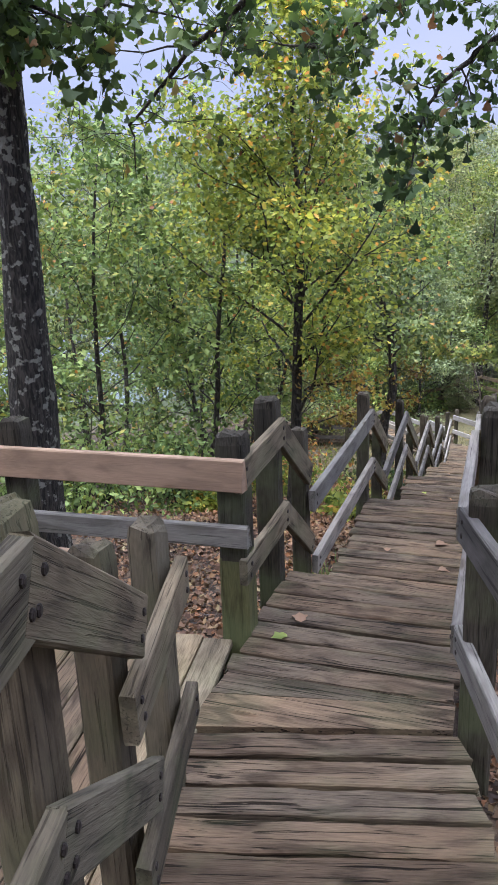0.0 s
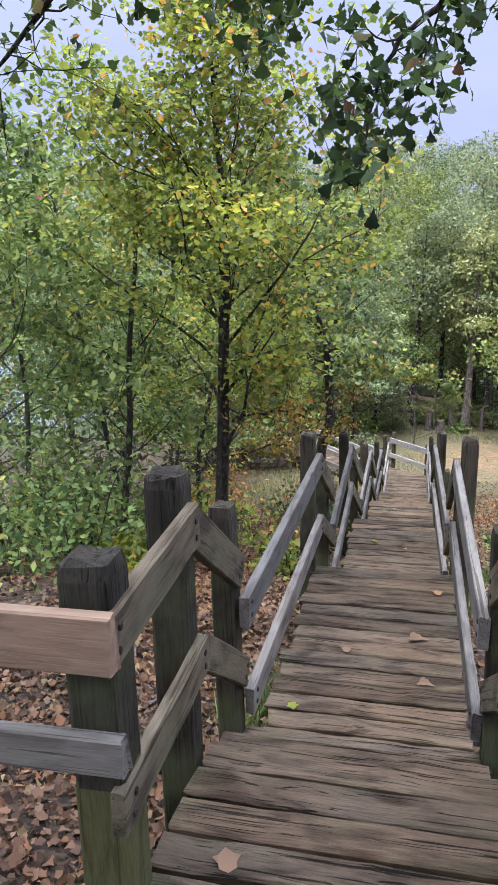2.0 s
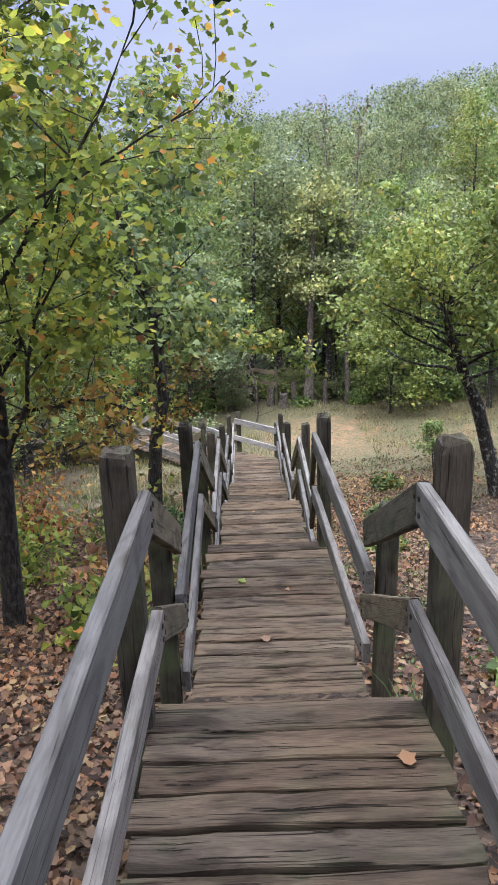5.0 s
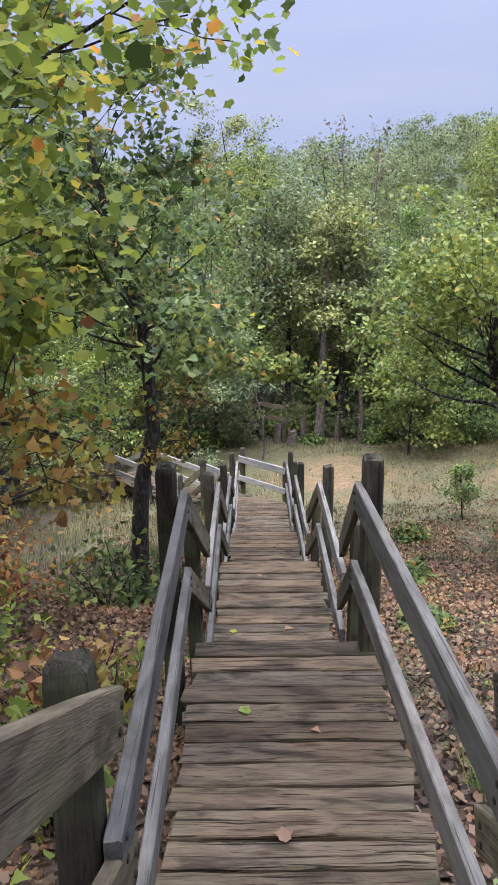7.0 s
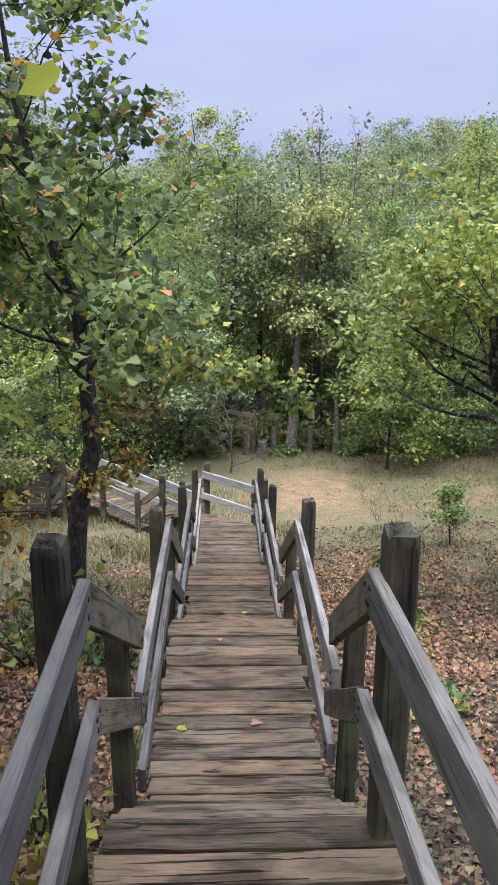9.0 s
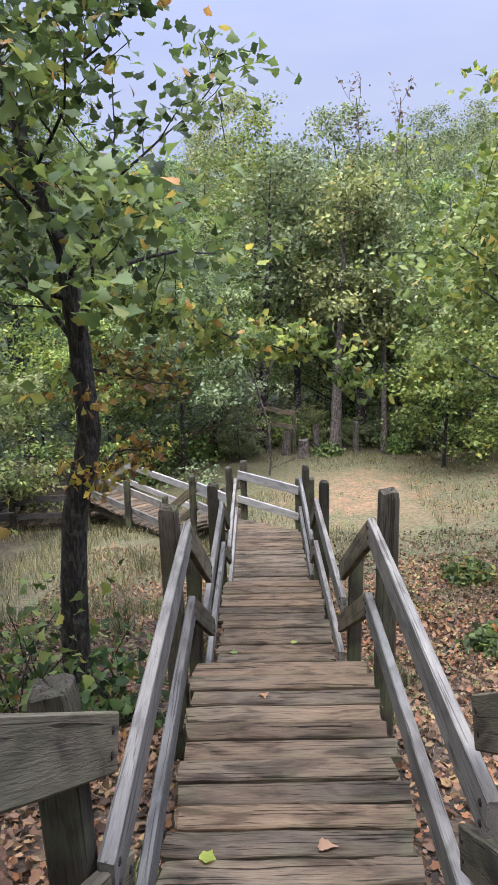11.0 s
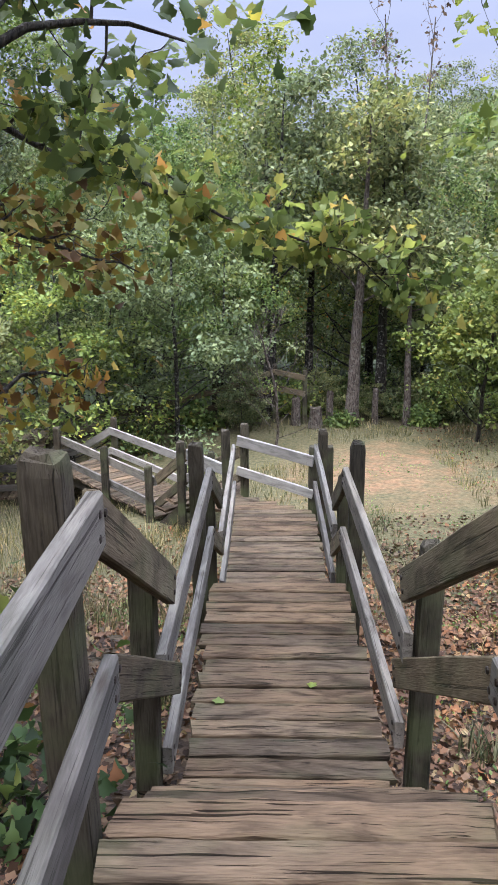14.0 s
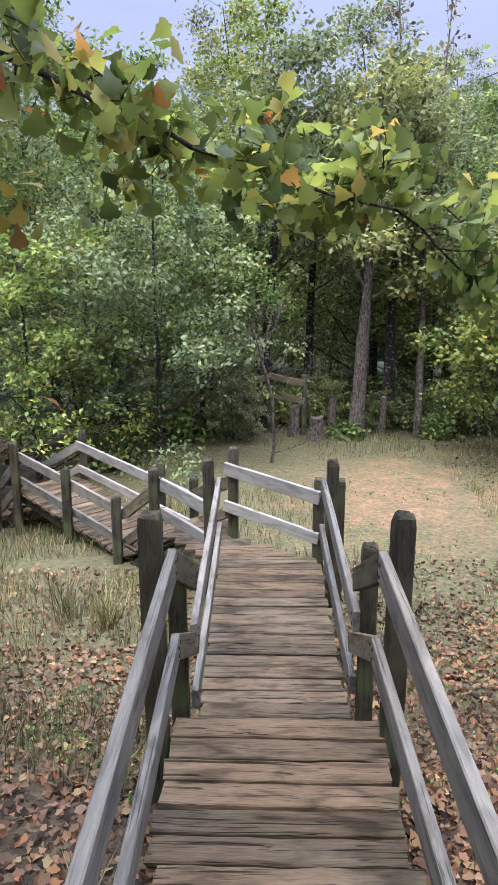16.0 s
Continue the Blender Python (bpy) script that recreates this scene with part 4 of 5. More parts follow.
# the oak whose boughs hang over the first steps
tree("oak_tree", on_ground(2.75, 6.6), 7.5, 3.4, 0.15, 14, M_OAK_SHADED, "dark oak whose boughs hang over the first steps", limbs=11, per=5, spread=0.24, size=(0.08, 0.13), kind="oak", start=0.66, rise=0.35, stem=[(2.75, 6.6, -0.6), (2.7, 6.6, 1.5), (2.5, 6.7, 3.2), (2.3, 6.6, 4.6), (2.2, 6.4, 6.0), (2.0, 6.3, 7.2)])

# unseen oaks, added so that their crowns shade the start of the walk
tree("oak_tree", on_ground(1.9, 0.2), 9.0, 3.4, 0.16, 16, M_OAK_SHADED, "unseen tall dark oak added to shade the top of the walk", limbs=22, per=24, spread=0.3, size=(0.14, 0.24), start=0.55, rise=0.4, stem=[(1.9, 0.2, 0.3), (1.9, 0.2, 3.0), (1.7, 0.2, 5.2), (1.4, 0.3, 7.0), (1.2, 0.5, 9.0)])
tree("oak_tree", on_ground(-2.6, 0.4), 9.0, 3.4, 0.16, 17, M_OAK_SHADED, "unseen tall dark oak added to shade the top of the walk", limbs=22, per=24, spread=0.3, size=(0.14, 0.24), start=0.55, rise=0.4, stem=[(-2.6, 0.4, 0.3), (-2.6, 0.4, 3.0), (-2.4, 0.6, 5.2), (-2.0, 0.8, 7.0), (-1.8, 1.0, 9.0)])

# the yellowing maple next to the steps
tree("maple_tree", on_ground(-1.92, 9.35), 5.6, 2.3, 0.066, 21, M_YELLOW, "slender maple turning yellow and orange beside the boardwalk", limbs=28, per=20, spread=0.17, size=(0.045, 0.075), kind="maple", start=0.13, rise=0.95, sub=6, bark=M_TWIG, crown_mats=((12, M_RUST), (1, M_GREEN)), clear=-1, over=1.6, droop=-0.02, stem=[(-1.92, 9.35, -1.3), (-1.84, 9.35, 0.2), (-1.8, 9.35, 1.23), (-1.76, 9.35, 1.87), (-1.75, 9.35, 2.52), (-1.83, 9.38, 3.3), (-1.85, 9.4, 4.4)])

# the dark leaning oak next to the lower deck
tree("oak_tree", on_ground(-1.5, 14.2), 5.6, 1.9, 0.1, 31, M_OAK, "crooked dark-stemmed young oak close to the boardwalk", limbs=26, per=10, spread=0.13, size=(0.075, 0.12), kind="oak", start=0.4, rise=0.4, bark=M_TWIG, crown_mats=((9, M_YELLOW),), clear=-1, over=0.3, stem=[(-1.49, 14.2, -3.15), (-1.47, 14.2, -2.1), (-1.41, 14.2, -1.4), (-1.26, 14.2, -0.8), (-1.28, 14.2, -0.2), (-1.33, 14.2, 0.4), (-1.51, 14.2, 0.95), (-1.66, 14.2, 1.58), (-1.78, 14.2, 2.2), (-1.86, 14.2, 3.0)])

# the spreading oak across the clearing
tree("oak_tree", on_ground(4.2, 16.6), 5.6, 2.5, 0.12, 41, M_BRIGHT, "spreading light green oak at the edge of the clearing", limbs=30, per=15, spread=0.15, size=(0.065, 0.11), kind="oak", start=0.3, rise=0.3, sub=6, clear=1, stem=[(4.2, 16.6, -3.3), (3.75, 16.6, -1.7), (3.4, 16.6, -0.9), (3.15, 16.5, -0.3), (3.2, 16.4, 0.25), (3.6, 16.4, 0.8)])

# thin trees on the left slope
for k, (x, y, h, m, s) in enumerate([(-3.2, 9.6, 5.2, M_GREEN, 51), (-4.6, 9.2, 4.8, M_GREEN, 52), (-3.9, 11.6, 6.0, M_GREEN, 53), (-3.3, 13.0, 4.5, M_YELLOW, 54), (-5.8, 11.5, 6.4, M_OAK, 55), (-6.5, 8.0, 5.8, M_GREEN, 56), (-4.4, 14.8, 6.0, M_BRIGHT, 57), (-7.5, 13.5, 7.5, M_GREEN, 58)]):
    tree("young_tree", on_ground(x, y), h, 1.7, 0.05, s, m, "thin dark-stemmed young tree with loose green foliage", group="young trees on the slope", limbs=16, per=13, spread=0.16, size=(0.07, 0.125), start=0.2, rise=0.5, bark=M_TWIG, lean=(RNG.uniform(-0.1, 0.1), RNG.uniform(-0.1, 0.1)))

# low shrubs below them
def shrub(x, y, h, m, seed, label="low leafy green shrub", per=14, size=(0.06, 0.11)):
    rng = random.Random(seed)
    s = thing("shrub", label, "shrub", "woodland shrubs", at=on_ground(x, y))
    tubes, tips = [], []
    for k in range(9):
        a = rng.uniform(0, 6.28)
        stem = limb(rng, Vector((0, 0, -0.05)), Vector((math.cos(a) * 0.6, math.sin(a) * 0.6, 1)), h * rng.uniform(0.6, 1.1), 0.012, 0.004, 5, 0.15, 0.0)
        tubes.append(stem)
        for p, _ in stem[1:]:
            for q in range(3):
                tips.append((p + Vector((rng.gauss(0, 0.22), rng.gauss(0, 0.22), rng.gauss(0, 0.1))) * h, Vector((0, 0, 1))))
    for tube in tubes:
        new("stem", tubes_mesh("stem", [tube], M_TWIG, 4)).parent = s
    places, nr = leaf_places(tips, per, 0.1 * h + 0.05, seed)
    crown = new("foliage", leaves_mesh("foliage", places, nr.uniform(*size, len(places)), "oak" if abs(x) < 2.4 else "simple", m, nr))
    crown.parent = s
    return s


for k, (x, y, h, m) in enumerate([(-3.0, 8.2, 1.2, M_GREEN), (-4.1, 7.6, 1.4, M_GREEN), (-5.2, 8.4, 1.6, M_GREEN), (-3.5, 10.2, 1.3, M_OAK), (-2.6, 11.2, 1.0, M_YELLOW), (-4.9, 10.5, 1.5, M_GREEN), (-6.4, 9.6, 1.8, M_OAK), (1.5, 7.9, 0.2, M_GREEN), (1.4, 12.3, 0.16, M_OAK), (2.0, 15.4, 0.2, M_OAK), (2.6, 18.3, 0.3, M_OAK), (-2.6, 8.3, 0.4, M_YELLOW), (-3.1, 13.8, 1.0, M_RUST)]):
    shrub(x, y, h, m, 80 + k)

for k, (x, y, h, m) in enumerate([(-0.7, 27.6, 0.7, M_FAR), (0.4, 28.3, 0.9, M_GREEN), (1.2, 28.6, 1.1, M_FAR), (2.0, 28.9, 0.9, M_BRIGHT), (2.8, 28.5, 0.8, M_FAR), (3.6, 28.3, 0.9, M_GREEN), (4.4, 27.8, 0.8, M_FAR), (5.4, 27.2, 0.7, M_BRIGHT), (6.2, 26.6, 0.8, M_GREEN), (-1.6, 27.0, 0.8, M_GREEN), (-2.6, 25.6, 0.7, M_OAK), (3.4, 27.3, 0.45, M_GREEN), (1.5, 26.9, 0.3, M_BRIGHT)]):
    shrub(x, y, h, m, 130 + k, "low undergrowth shrub at the foot of the wood", 9, (0.07, 0.13))
for k, (x, y, h, m) in enumerate([(-1.2, 9.0, 0.4, M_YELLOW), (-1.35, 10.2, 0.35, M_RUST), (-1.55, 14.0, 1.05, M_OAK_SHADED), (-1.75, 13.6, 0.9, M_OAK), (-1.05, 13.7, 0.5, M_OAK_SHADED)]):
    shrub(x, y, h, m, 150 + k, "small sapling with yellow and green leaves", 2, (0.07, 0.12))

for k, (x, y, h, m) in enumerate([(-0.95, 9.9, 0.3, M_TURN), (-1.15, 9.5, 0.4, M_YELLOW), (-0.9, 10.5, 0.28, M_YELLOW), (-1.3, 10.8, 0.35, M_TURN), (-1.0, 8.7, 0.3, M_YELLOW)]):
    shrub(x, y, h, m, 160 + k, "small seedling with large yellow leaves beside the steps", 1, (0.055, 0.095))

# ---- the wood round the clearing and up the hill ----
PROTOS = []
for k, (h, reach, m, start, rise, lab) in enumerate([
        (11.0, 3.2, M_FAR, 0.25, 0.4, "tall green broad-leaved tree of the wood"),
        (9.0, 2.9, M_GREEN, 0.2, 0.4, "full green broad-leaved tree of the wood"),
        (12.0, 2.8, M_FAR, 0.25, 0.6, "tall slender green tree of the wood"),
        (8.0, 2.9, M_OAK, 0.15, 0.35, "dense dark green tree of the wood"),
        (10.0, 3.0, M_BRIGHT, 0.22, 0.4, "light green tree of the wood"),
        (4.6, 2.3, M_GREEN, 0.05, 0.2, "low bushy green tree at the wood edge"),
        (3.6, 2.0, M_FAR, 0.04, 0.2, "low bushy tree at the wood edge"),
        (5.2, 2.2, M_BLUE, 0.06, 0.25, "bushy blue-green young oak")]):
    PROTOS.append(tree("forest_tree", (0, -300, -50), h, reach, 0.15 if k < 5 else 0.06, 200 + k, m, lab, group="trees of the wood", limbs=26, per=17 if k < 5 else 18, spread=0.25 if k < 5 else 0.15, size=(0.1, 0.175) if k < 5 else (0.08, 0.14), start=start, rise=rise, sub=5, wander=0.03, twigs=3))


def plant(k, x, y, scale, turn):
    g = ground_z(x, y)
    return copy_thing(PROTOS[k], Matrix.Translation((x, y, g)) @ Matrix.Rotation(turn, 4, "Z") @ Matrix.Diagonal((scale, scale, scale * RNG.uniform(0.92, 1.08), 1)))


WOOD = []
r2 = random.Random(5)
for y, x0, x1, step in ((29.5, -9, 10.5, 2.9), (33, -14, 13, 3.0), (38, -11, 18, 3.8), (45, -6, 22, 6.5)):
    x = x0
    while x < x1:
        WOOD.append((r2.randrange(5), x + r2.uniform(-0.9, 0.9), y + r2.uniform(-1.2, 1.2), r2.uniform(0.7, 1.05)))
        x += step * r2.uniform(0.8, 1.2)
for y, x0, x1, step in ((52, -12, 26, 4.2), (60, -14, 32, 5.0)):
    x = x0
    while x < x1:
        WOOD.append((r2.choice((0, 1, 2, 4)), x + r2.uniform(-1.2, 1.2), y + r2.uniform(-2, 2), r2.uniform(0.8, 1.08)))
        x += step * r2.uniform(0.8, 1.2)
# undergrowth that closes the wood's foot
for y, x0, x1, step in ((31.5, -9, -1, 2.2), (31.5, 4.5, 10, 2.2), (36.5, -12, 14, 2.6)):
    x = x0
    while x < x1:
        WOOD.append((5 + r2.randrange(3), x + r2.uniform(-0.6, 0.6), y + r2.uniform(-0.8, 0.8), r2.uniform(0.6, 1.0)))
        x += step * r2.uniform(0.8, 1.2)
for k, x, y, s in ((7, -1.9, 26.0, 0.9), (7, -3.6, 27.2, 0.9), (5, -3.9, 25.4, 0.95), (5, -1.1, 27.8, 0.8), (6, 4.2, 28.8, 0.7), (5, 6.0, 27.9, 0.95), (4, 6.6, 24.6, 0.5), (5, 8.0, 26.4, 0.9), (6, -5.6, 23.6, 0.9), (7, 9.6, 23.5, 0.9), (6, 1.2, 28.1, 0.28), (6, 2.3, 27.9, 0.22), (6, 3.6, 28.0, 0.3), (6, -0.6, 26.9, 0.35), (5, 5.0, 28.6, 0.6), (5, 0.2, 33.5, 0.8), (7, 1.9, 34.4, 0.85), (6, 3.4, 33.6, 0.9), (5, 2.8, 36.0, 1.0), (6, -1.2, 34.5, 0.9), (7, 4.9, 35.0, 0.9)):
    WOOD.append((k, x, y, s))
for x, y, s in ((-6.5, 17.5, 0.7), (-9, 20, 0.85), (-5.6, 21.6, 0.55), (-9.5, 15, 0.8), (-12, 18, 0.9), (-11, 11, 0.8), (8.6, 20.5, 0.75), (10.2, 17.0, 0.85), (11.5, 25, 0.9), (8.5, 12, 0.8), (-14, 24, 0.9), (10, 7, 0.8), (-9, 2, 0.8), (-6, -6, 0.9), (6, -8, 0.9)):
    WOOD.append((r2.randrange(5), x, y, s))
for k, x, y, s in WOOD:
    plant(k, x, y, s, r2.uniform(0, 6.28))
for p in PROTOS:
    for o in list(p.children_recursive):
        bpy.data.objects.remove(o)
    bpy.data.objects.remove(p)


def hill_canopy():
    """Crowns upon crowns up the far slope."""
    nr = np.random.default_rng(3)
    out, sizes = [], []
    for c in range(1200):
        y = 52 + nr.random() ** 0.9 * 130
        x = nr.uniform(-0.55, 0.75) * y
        rad, hgt = nr.uniform(1.8, 3.8), nr.uniform(5.5, 11.0)
        g = ground_z(x, y)
        n = 170
        d = nr.normal(0, 1, (n, 3))
        d /= np.linalg.norm(d, axis=1)[:, None]
        d[:, 2] = np.abs(d[:, 2]) * 1.5 - 0.5
        out.append(np.array([x, y, g + hgt - rad]) + d * rad * nr.uniform(0.75, 1.1, (n, 1)))
        sizes.append(nr.uniform(0.22, 0.5, n))
    places = np.concatenate(out)
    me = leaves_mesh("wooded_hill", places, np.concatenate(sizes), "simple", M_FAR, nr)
    tagged(new("wooded_hill", me), "distant hillside covered in green woodland", "woodland", kind="stuff")


hill_canopy()

# bare and brown-barked trunks that stand out at the wood's edge
for k, (x, y, h, r, bark, lean) in enumerate([(1.75, 27.2, 6.5, 0.16, M_CEDAR, 0.05), (3.05, 27.6, 6.0, 0.09, M_CEDAR, 0.0), (2.45, 28.2, 6.5, 0.13, M_BARK, 0.02), (-0.1, 28.0, 7.0, 0.16, M_BARK, -0.02), (5.2, 27.6, 6.0, 0.16, M_BARK, 0.0), (0.9, 29.2, 7.0, 0.12, M_BARK, 0.03)]):
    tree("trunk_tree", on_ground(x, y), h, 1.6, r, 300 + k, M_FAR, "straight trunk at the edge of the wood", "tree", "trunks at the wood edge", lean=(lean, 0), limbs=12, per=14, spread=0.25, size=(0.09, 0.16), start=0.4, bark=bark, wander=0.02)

tree("young_oak", on_ground(3.95, 25.2), 2.9, 1.6, 0.045, 345, M_BRIGHT, "low light green young oak at the edge of the clearing", limbs=22, per=14, spread=0.15, size=(0.07, 0.12), kind="oak", start=0.1, rise=0.35, bark=M_TWIG)
tree("dead_shrub", on_ground(0.1, 25.1), 2.6, 1.5, 0.03, 331, M_RUST, "leafless grey twiggy shrub at the wood edge", "shrub", limbs=22, per=0, start=0.1, rise=0.9, bark=M_CEDAR)
for k, (x, y, h) in enumerate([(2.75, 29.0, 8.9), (3.35, 29.3, 9.1)]):
    tree("dead_sapling", on_ground(x, y), h, 1.3, 0.045, 332 + k, M_DULL, "tall thin half-dead sapling with few brown leaves", "tree", "dead saplings", limbs=6, per=1, spread=0.07, size=(0.08, 0.16), start=0.78, rise=1.5, bark=M_CEDAR, wander=0.03, sub=3)
tree("pine_sapling", on_ground(3.75, 19.3), 1.05, 0.42, 0.016, 340, M_GREEN, "small green pine sapling in the clearing", "tree", limbs=14, per=6, spread=0.05, size=(0.04, 0.07), start=0.3, rise=0.7, bark=M_TWIG)

def stump(x, y, r, h, seed):
    rr = random.Random(seed)
    v, f = [], []
    for k, (z, q) in enumerate(((-0.1, 1.25), (0.08, 1.05), (h * 0.6, 0.95), (h, 0.9))):
        for j in range(12):
            a = 2 * math.pi * j / 12
            w = r * q * (1 + rr.uniform(-0.08, 0.08))
            v.append((w * math.cos(a), w * math.sin(a), z + (rr.uniform(-0.03, 0.03) if k == 3 else 0)))
    for k in range(3):
        for j in range(12):
            a, b2 = k * 12 + j, k * 12 + (j + 1) % 12
            f.append((a, b2, b2 + 12, a + 12))
    f.append(tuple(range(36, 48)))
    ob = new("tree_stump", raw_mesh("tree_stump", v, f, M_CEDAR))
    ob.location = on_ground(x, y)
    tagged(ob, "grey cut tree stump at the wood edge", "stump", "stumps")


for k, (x, y, r, h) in enumerate([(0.95, 26.7, 0.14, 0.45), (0.55, 27.1, 0.1, 0.6), (1.3, 27.3, 0.08, 0.7), (2.3, 27.4, 0.07, 0.8)]):
    stump(x, y, r, h, 970 + k)

# ---- overhanging boughs ----
def bough(name, label, points, r0, seed, mat, side_len, n_side, per, size, spread):
    rng = random.Random(seed)
    pts = [Vector(p) for p in points]
    main = []
    for k in range(len(pts) - 1):
        for j in range(4):
            f = (k + j / 4) / (len(pts) - 1)
            main.append((pts[k].lerp(pts[k + 1], j / 4) + Vector((rng.gauss(0, 0.015), rng.gauss(0, 0.015), rng.gauss(0, 0.015))), r0 * (1 - f) + 0.004))
    main.append((pts[-1], 0.004))
    b0 = thing(name, label, "branch", at=tuple(pts[0]))
    tubes, tips = [main], []
    for k in range(n_side):
        p, r = main[1 + (k * (len(main) - 2)) // n_side]
        d = Vector((rng.gauss(0, 1), rng.gauss(0, 1), rng.gauss(0.0, 0.35)))
        s = limb(rng, p, d, side_len * rng.uniform(0.5, 1.2), max(0.004, r * 0.5), 0.0025, 5, 0.25, -0.03)
        tubes.append(s)
        tips += [(q, d) for q, _ in s[2:]]
        for j in (2, 3, 4):
            s2 = limb(rng, s[j][0], Vector((rng.gauss(0, 1), rng.gauss(0, 1), rng.gauss(0, 0.7))), side_len * 0.45, 0.003, 0.002, 3, 0.25, -0.03)
            tubes.append(s2)
            tips += [(q, d) for q, _ in s2[1:]]
    tips.append((pts[-1], Vector((0, 0, 1))))
    off = pts[0]
    tubes = [[(p - off, r) for p, r in t] for t in tubes]
    new("limb", tubes_mesh("limb", tubes[:1], M_TWIG, 6)).parent = b0
    spray = new("twig_spray", tubes_mesh("twig_spray", tubes[1:], M_TWIG, 6))
    spray.parent = b0
    spray["kind"] = "stuff"
    places, nr = leaf_places([(p - off, d) for p, d in tips], per, spread, seed)
    lv = new("foliage", leaves_mesh("foliage", places, nr.uniform(*size, len(places)), "oak", mat, nr, 0.35))
    lv.parent = b0
    return b0


bough("oak_bough", "dark oak bough hanging over the steps", [(1.6, 7.8, 4.6), (0.42, 7.37, 3.75), (0.0, 7.25, 3.4), (-0.18, 7.2, 3.1), (-0.25, 6.95, 2.45)], 0.03, 61, M_OAK_SHADED, 0.62, 15, 3, (0.08, 0.14), 0.1)
bough("oak_bough", "dark oak bough hanging over the steps", [(0.8, 7.3, 4.6), (-0.3, 7.0, 4.0), (-0.97, 6.92, 3.72), (-1.5, 6.85, 3.8)], 0.026, 62, M_OAK_SHADED, 0.6, 15, 3, (0.08, 0.14), 0.1)
bough("oak_bough", "thin oak twig hanging down beside the steps", [(2.3, 6.6, 3.4), (1.4, 6.6, 3.05), (0.95, 6.55, 2.85), (0.68, 6.5, 2.68)], 0.012, 71, M_OAK_SHADED, 0.24, 6, 1, (0.08, 0.13), 0.05)
bough("bare_bough", "nearly bare drooping oak bough", [(-0.6, 5.9, 4.3), (-1.4, 6.1, 3.85), (-1.9, 6.3, 3.6), (-2.4, 6.4, 3.2), (-2.6, 6.8, 2.8)], 0.03, 63, M_OAK_SHADED, 0.8, 12, 1, (0.06, 0.1), 0.1)
bough("oak_bough", "dark oak bough reaching in above the platform", [(-3.0, 4.6, 4.1), (-2.4, 4.8, 3.75), (-1.9, 4.9, 3.55)], 0.03, 64, M_OAK_SHADED, 0.6, 12, 8, (0.08, 0.13), 0.1)
bough("oak_bough", "green oak bough with some brown leaves across the walk", [(-1.4, 14.5, 0.12), (-1.1, 15.3, -0.06), (-0.56, 15.85, -0.22), (-0.14, 16.02, -0.4), (0.39, 16.1, -0.53), (0.78, 16.2, -0.85)], 0.014, 65, M_BOUGH, 0.45, 22, 4, (0.07, 0.115), 0.06)

bough("turning_bough", "low bough with yellow and orange leaves", [(-1.75, 9.35, 0.3), (-1.4, 9.15, 0.45), (-1.05, 9.0, 0.5), (-0.8, 8.95, 0.42)], 0.014, 66, M_TURN, 0.4, 11, 3, (0.04, 0.07), 0.1)
bough("turning_bough", "low bough with yellow and orange leaves", [(-1.8, 9.35, 0.75), (-1.4, 9.4, 0.95), (-1.0, 9.35, 0.95), (-0.75, 9.3, 0.85)], 0.012, 67, M_YELLOW, 0.4, 9, 3, (0.06, 0.11), 0.08)
bough("turning_bough", "oak bough with brown and orange leaves", [(-1.35, 14.2, -0.35), (-1.0, 14.5, -0.45), (-0.65, 14.75, -0.6)], 0.012, 68, M_TURN, 0.35, 9, 3, (0.045, 0.08), 0.08)
bough("turning_bough", "low bough with yellow and orange leaves", [(-2.3, 12.3, -0.95), (-1.8, 12.5, -0.8), (-1.3, 12.7, -0.85)], 0.012, 70, M_TURN, 0.4, 10, 3, (0.05, 0.09), 0.08)
bough("turning_bough", "oak bough with brown and orange leaves", [(-1.4, 14.2, -1.2), (-1.15, 14.5, -1.0), (-0.87, 14.85, -1.08)], 0.01, 69, M_TURN, 0.28, 6, 3, (0.045, 0.08), 0.07)

# ---- litter and grass ----
def deck_z(x, y):
    return abs(x) < 0.46 and 1.0 < y < 19.5


def litter():
    nr = np.random.default_rng(9)
    pts = []
    for count, x0, x1, y0, y1 in ((27000, -2.6, -0.5, 3.2, 14), (23000, 0.5, 2.4, 2.5, 17), (10000, -5.5, -2.5, 4, 15), (12000, 2.2, 6, 5, 19), (11000, -3, -0.5, 12.5, 18.5), (11000, 0.5, 3.4, 13, 19.5), (9000, -3, 6, 17, 20.5), (2500, 3.0, 8, 20, 27)):
        for x, y in zip(nr.uniform(x0, x1, count), nr.uniform(y0, y1, count)):
            if not (deck_z(x, y) or (-2.4 < x < -0.5 and 1.6 < y < 3.3)):
                pts.append((x, y, ground_z(x, y) + nr.uniform(0.004, 0.035)))
    pts = np.array(pts)
    cut = len(pts) // 5
    nr.shuffle(pts)
    for kind, chosen in (("oak", pts[:cut]), ("maple", pts[cut:])):
        me = leaves_mesh("leaf_litter", chosen, nr.uniform(0.026, 0.062, len(chosen)), kind, M_LITTER, nr, 0.75)
        tagged(new("leaf_litter", me), "dry brown and orange leaves carpeting the ground", "fallen leaves", kind="stuff")


litter()


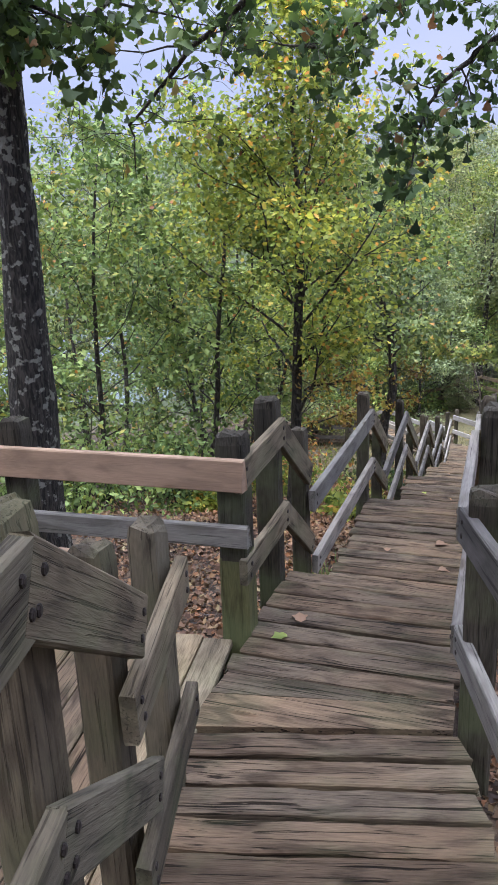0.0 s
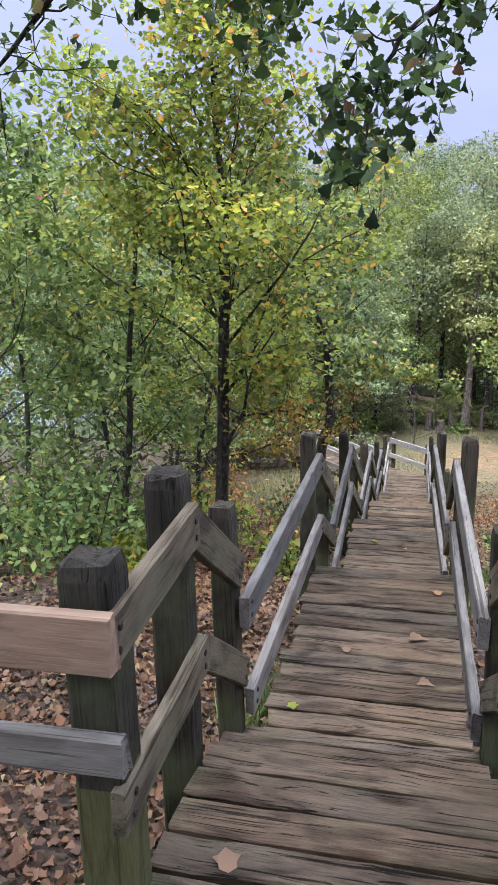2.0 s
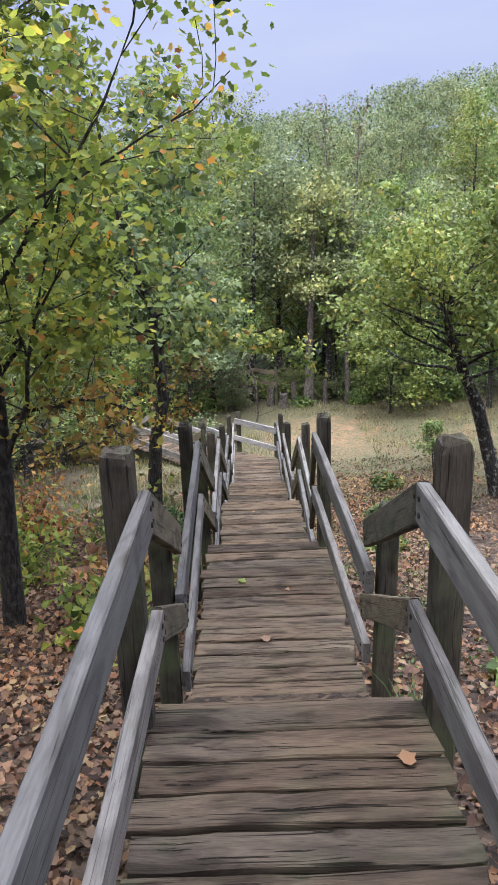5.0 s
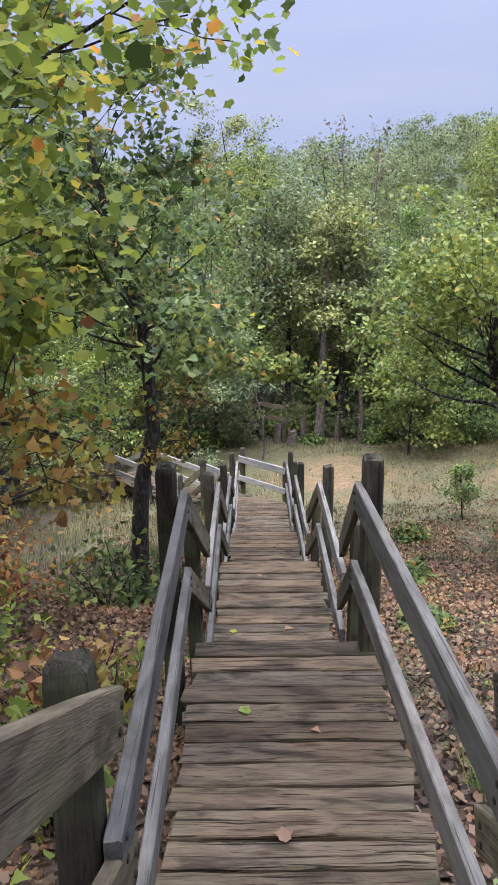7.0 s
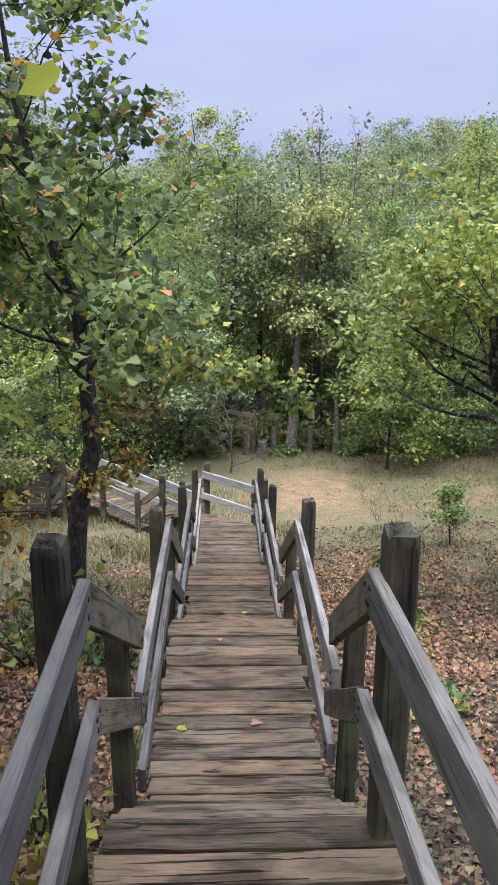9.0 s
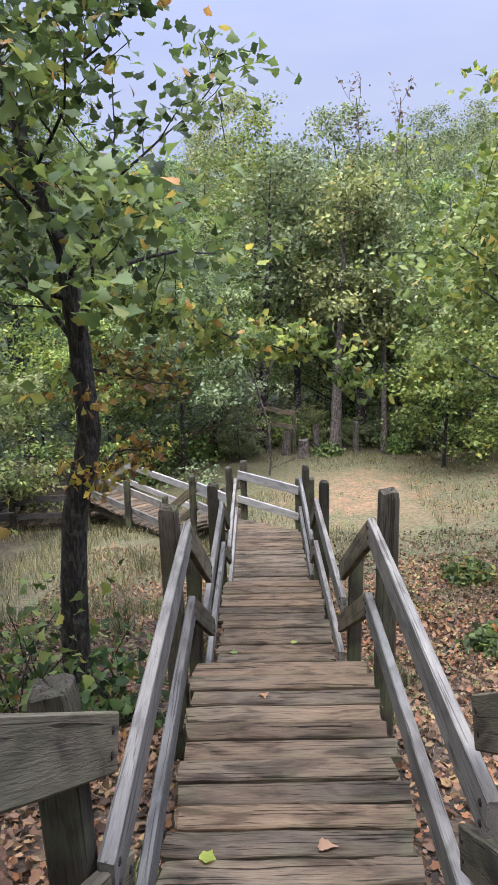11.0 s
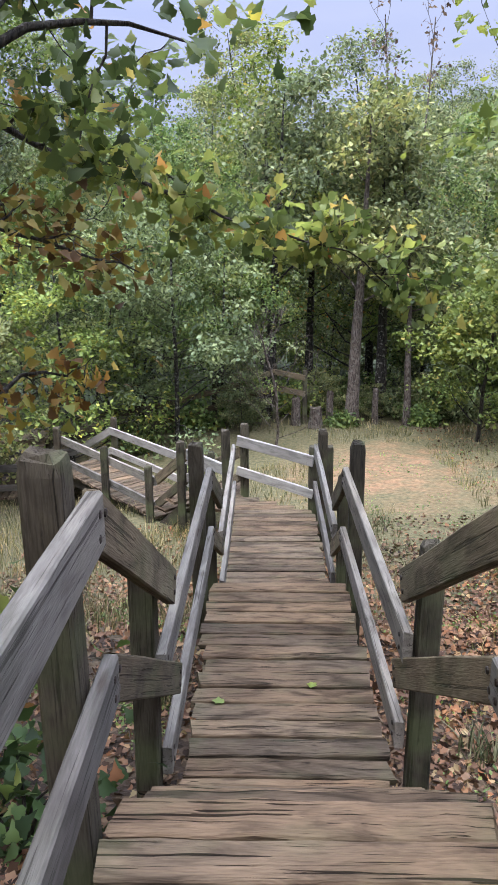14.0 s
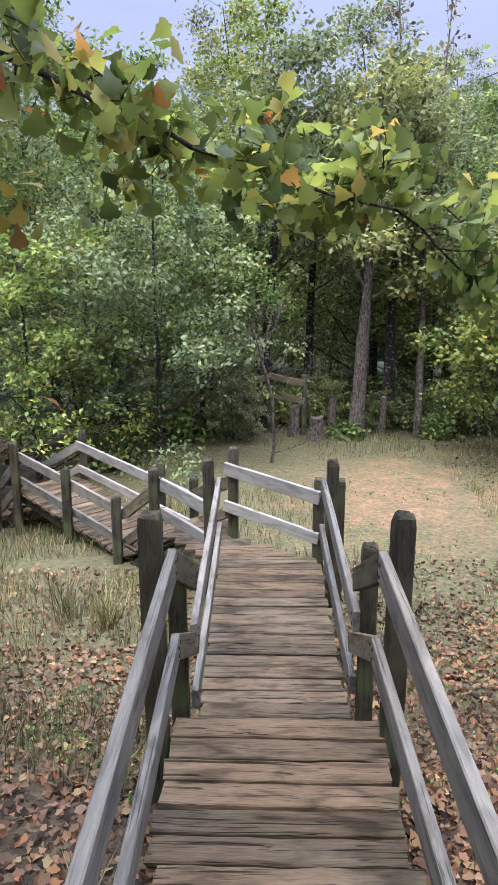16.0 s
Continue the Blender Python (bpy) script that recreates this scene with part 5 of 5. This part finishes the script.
def grass():
    nr = np.random.default_rng(12)
    v, f = [], []
    for count, x0, x1, y0, y1, hh in ((14000, -6.5, -0.75, 16.2, 23.5, 0.2), (20000, 0.9, 9, 17.5, 28.0, 0.1), (5000, 0.8, 6, 9, 18, 0.08), (4500, -1.5, 3.0, 19.8, 23.5, 0.16), (3500, -5, 8, 25.5, 29, 0.18)):
        for x, y, a, h in zip(nr.uniform(x0, x1, count), nr.uniform(y0, y1, count), nr.uniform(0, 6.28, count), nr.uniform(0.4, 1.3, count) * hh):
            bare = 0.7 < x < 2.8 and 20.8 < y < 25.0
            if (abs(x) < 0.7 and y < 20.2) or bare or noise.noise((x * 0.8, y * 0.8, 1.0)) < -0.2:
                continue
            z, w = ground_z(x, y) - 0.01, 0.004
            c, s = math.cos(a), math.sin(a)
            o = len(v)
            bx, by = nr.normal(0, 0.3, 2) * h
            v += [(x - c * w, y - s * w, z), (x + c * w, y + s * w, z), (x + bx * 0.4 + c * w * 0.7, y + by * 0.4 + s * w * 0.7, z + h * 0.6), (x + bx * 0.4 - c * w * 0.7, y + by * 0.4 - s * w * 0.7, z + h * 0.6), (x + bx, y + by, z + h)]
            f += [(o, o + 1, o + 2, o + 3), (o + 3, o + 2, o + 4)]
    tagged(new("grass", raw_mesh("grass", v, f, M_BLADE)), "dry yellow-green grass of the clearing", "grass", kind="stuff")


grass()


def low_grass():
    """Short green growth among the leaves beside the lower decks."""
    nr = np.random.default_rng(15)
    pts = []
    for count, x0, x1, y0, y1 in ((11000, -3.2, -0.6, 14.2, 18.2), (6000, 0.6, 2.6, 8, 17), (12000, 0.8, 7.5, 16, 24)):
        for x, y in zip(nr.uniform(x0, x1, count), nr.uniform(y0, y1, count)):
            if noise.noise((x * 1.3, y * 1.3, 4.0)) > 0.0:
                pts.append((x, y, ground_z(x, y) + nr.uniform(0.005, 0.06)))
    me = leaves_mesh("low_growth", np.array(pts), nr.uniform(0.014, 0.04, len(pts)), "simple", M_GREEN, nr, 0.2)
    tagged(new("low_growth", me), "short green growth among the fallen leaves", "grass", kind="stuff")


low_grass()


def tuft(x, y, h, seed):
    nr = np.random.default_rng(seed)
    v, f = [], []
    for k in range(70):
        a, q = nr.uniform(0, 6.28), nr.normal(0, 0.05, 2)
        hh, bend = h * nr.uniform(0.5, 1.1), nr.normal(0, 0.45, 2) * h
        c, s2, w, o = math.cos(a), math.sin(a), 0.004, len(v)
        v += [(q[0] - c * w, q[1] - s2 * w, 0), (q[0] + c * w, q[1] + s2 * w, 0), (q[0] + bend[0] * 0.4 + c * w, q[1] + bend[1] * 0.4, hh * 0.6), (q[0] + bend[0] * 0.4 - c * w, q[1] + bend[1] * 0.4, hh * 0.6), (q[0] + bend[0], q[1] + bend[1], hh)]
        f += [(o, o + 1, o + 2, o + 3), (o + 3, o + 2, o + 4)]
    ob = new("grass_tuft", raw_mesh("grass_tuft", v, f, M_GREEN if y < 12 else M_BLADE))
    ob.location = on_ground(x, y, -0.01)
    tagged(ob, "small green grass tuft beside the boardwalk", "grass", "grass tufts")


for k, (x, y, h) in enumerate([(-0.56, 5.3, 0.3), (-0.62, 5.0, 0.22), (-0.58, 3.7, 0.2), (0.6, 7.4, 0.2), (0.62, 10.4, 0.25), (-0.6, 8.1, 0.2), (0.9, 9.0, 0.2), (-0.6, 11.6, 0.25), (0.65, 13.4, 0.2), (-0.7, 15.2, 0.3), (-1.5, 15.9, 0.4), (-2.2, 16.6, 0.4), (1.0, 14.6, 0.2), (-1.4, 18.9, 0.5), (-1.8, 19.1, 0.5)]):
    tuft(x, y, h, 900 + k)

# dead twigs on the litter
for k, (x, y, ln) in enumerate([(-1.2, 5.2, 0.7), (-1.6, 6.1, 0.9), (1.2, 6.4, 0.8), (1.4, 13.2, 0.7), (1.5, 15.2, 0.8), (-1.4, 9.9, 0.6), (1.9, 16.3, 0.9), (-1.1, 4.3, 0.6)]):
    rr = random.Random(950 + k)
    a = rr.uniform(0, 6.28)
    tb = limb(rr, Vector((0, 0, 0.02)), Vector((math.cos(a), math.sin(a), 0.0)), ln, 0.011, 0.004, 7, 0.12, 0.0)
    tb = [(Vector((p.x, p.y, ground_z(x + p.x, y + p.y) - ground_z(x, y) + 0.02)), r3) for p, r3 in tb]
    ob = new("dead_stick", tubes_mesh("dead_stick", [tb], M_CEDAR, 5))
    ob.location = on_ground(x, y)
    tagged(ob, "grey dead stick lying on the leaf litter", "stick", "dead sticks")

# leaves lying on the boards
FALLEN = [("maple", (-0.28, 3.46, Z_LAND), 0.085, M_LITTER, 20), ("maple", (-0.33, 3.27, Z_LAND), 0.08, M_BRIGHT, 130), ("oak", (0.28, 5.28, 0), 0.1, M_LITTER, 70), ("maple", (-0.15, 5.53, 0), 0.06, M_LITTER, 10), ("maple", (-0.355, 4.97, 0), 0.065, M_YELLOW, 200), ("maple", (0.1, 4.75, 0), 0.06, M_LITTER, 300), ("oak", (0.24, 5.72, 0), 0.12, M_LITTER, 85), ("maple", (-0.2, 9.15, -0.89), 0.07, M_YELLOW, 40), ("oak", (0.12, 9.0, -0.89), 0.05, M_LITTER, 40), ("maple", (-0.32, 11.55, -1.82), 0.07, M_YELLOW, 250), ("oak", (0.13, 11.6, -1.82), 0.08, M_LITTER, 85), ("maple", (0.15, 14.9, -2.79), 0.065, M_YELLOW, 160), ("maple", (-0.35, 14.75, -2.79), 0.07, M_BRIGHT, 80), ("oak", (-0.1, 12.6, -1.82), 0.06, M_LITTER, 10), ("maple", (0.35, 6.3, 0), 0.07, M_LITTER, 10), ("maple", (-0.05, 8.4, -0.89), 0.075, M_LITTER, 10)]
for kind, p, size, mat, turn in FALLEN:
    tv, tf = leaf_template(kind)
    me = raw_mesh("fallen_leaf", [(x * size, (y - 0.5) * size, z * size + 0.003) for x, y, z in tv], [tuple(int(i) for i in t) for t in tf], mat)
    ob = new("fallen_leaf", me)
    ob.matrix_world = pose(p[0], p[1], p[2] + 0.004, 3, 2, turn)
    tagged(ob, "dry fallen leaf lying on the deck boards", "leaf", "fallen leaves on the deck")
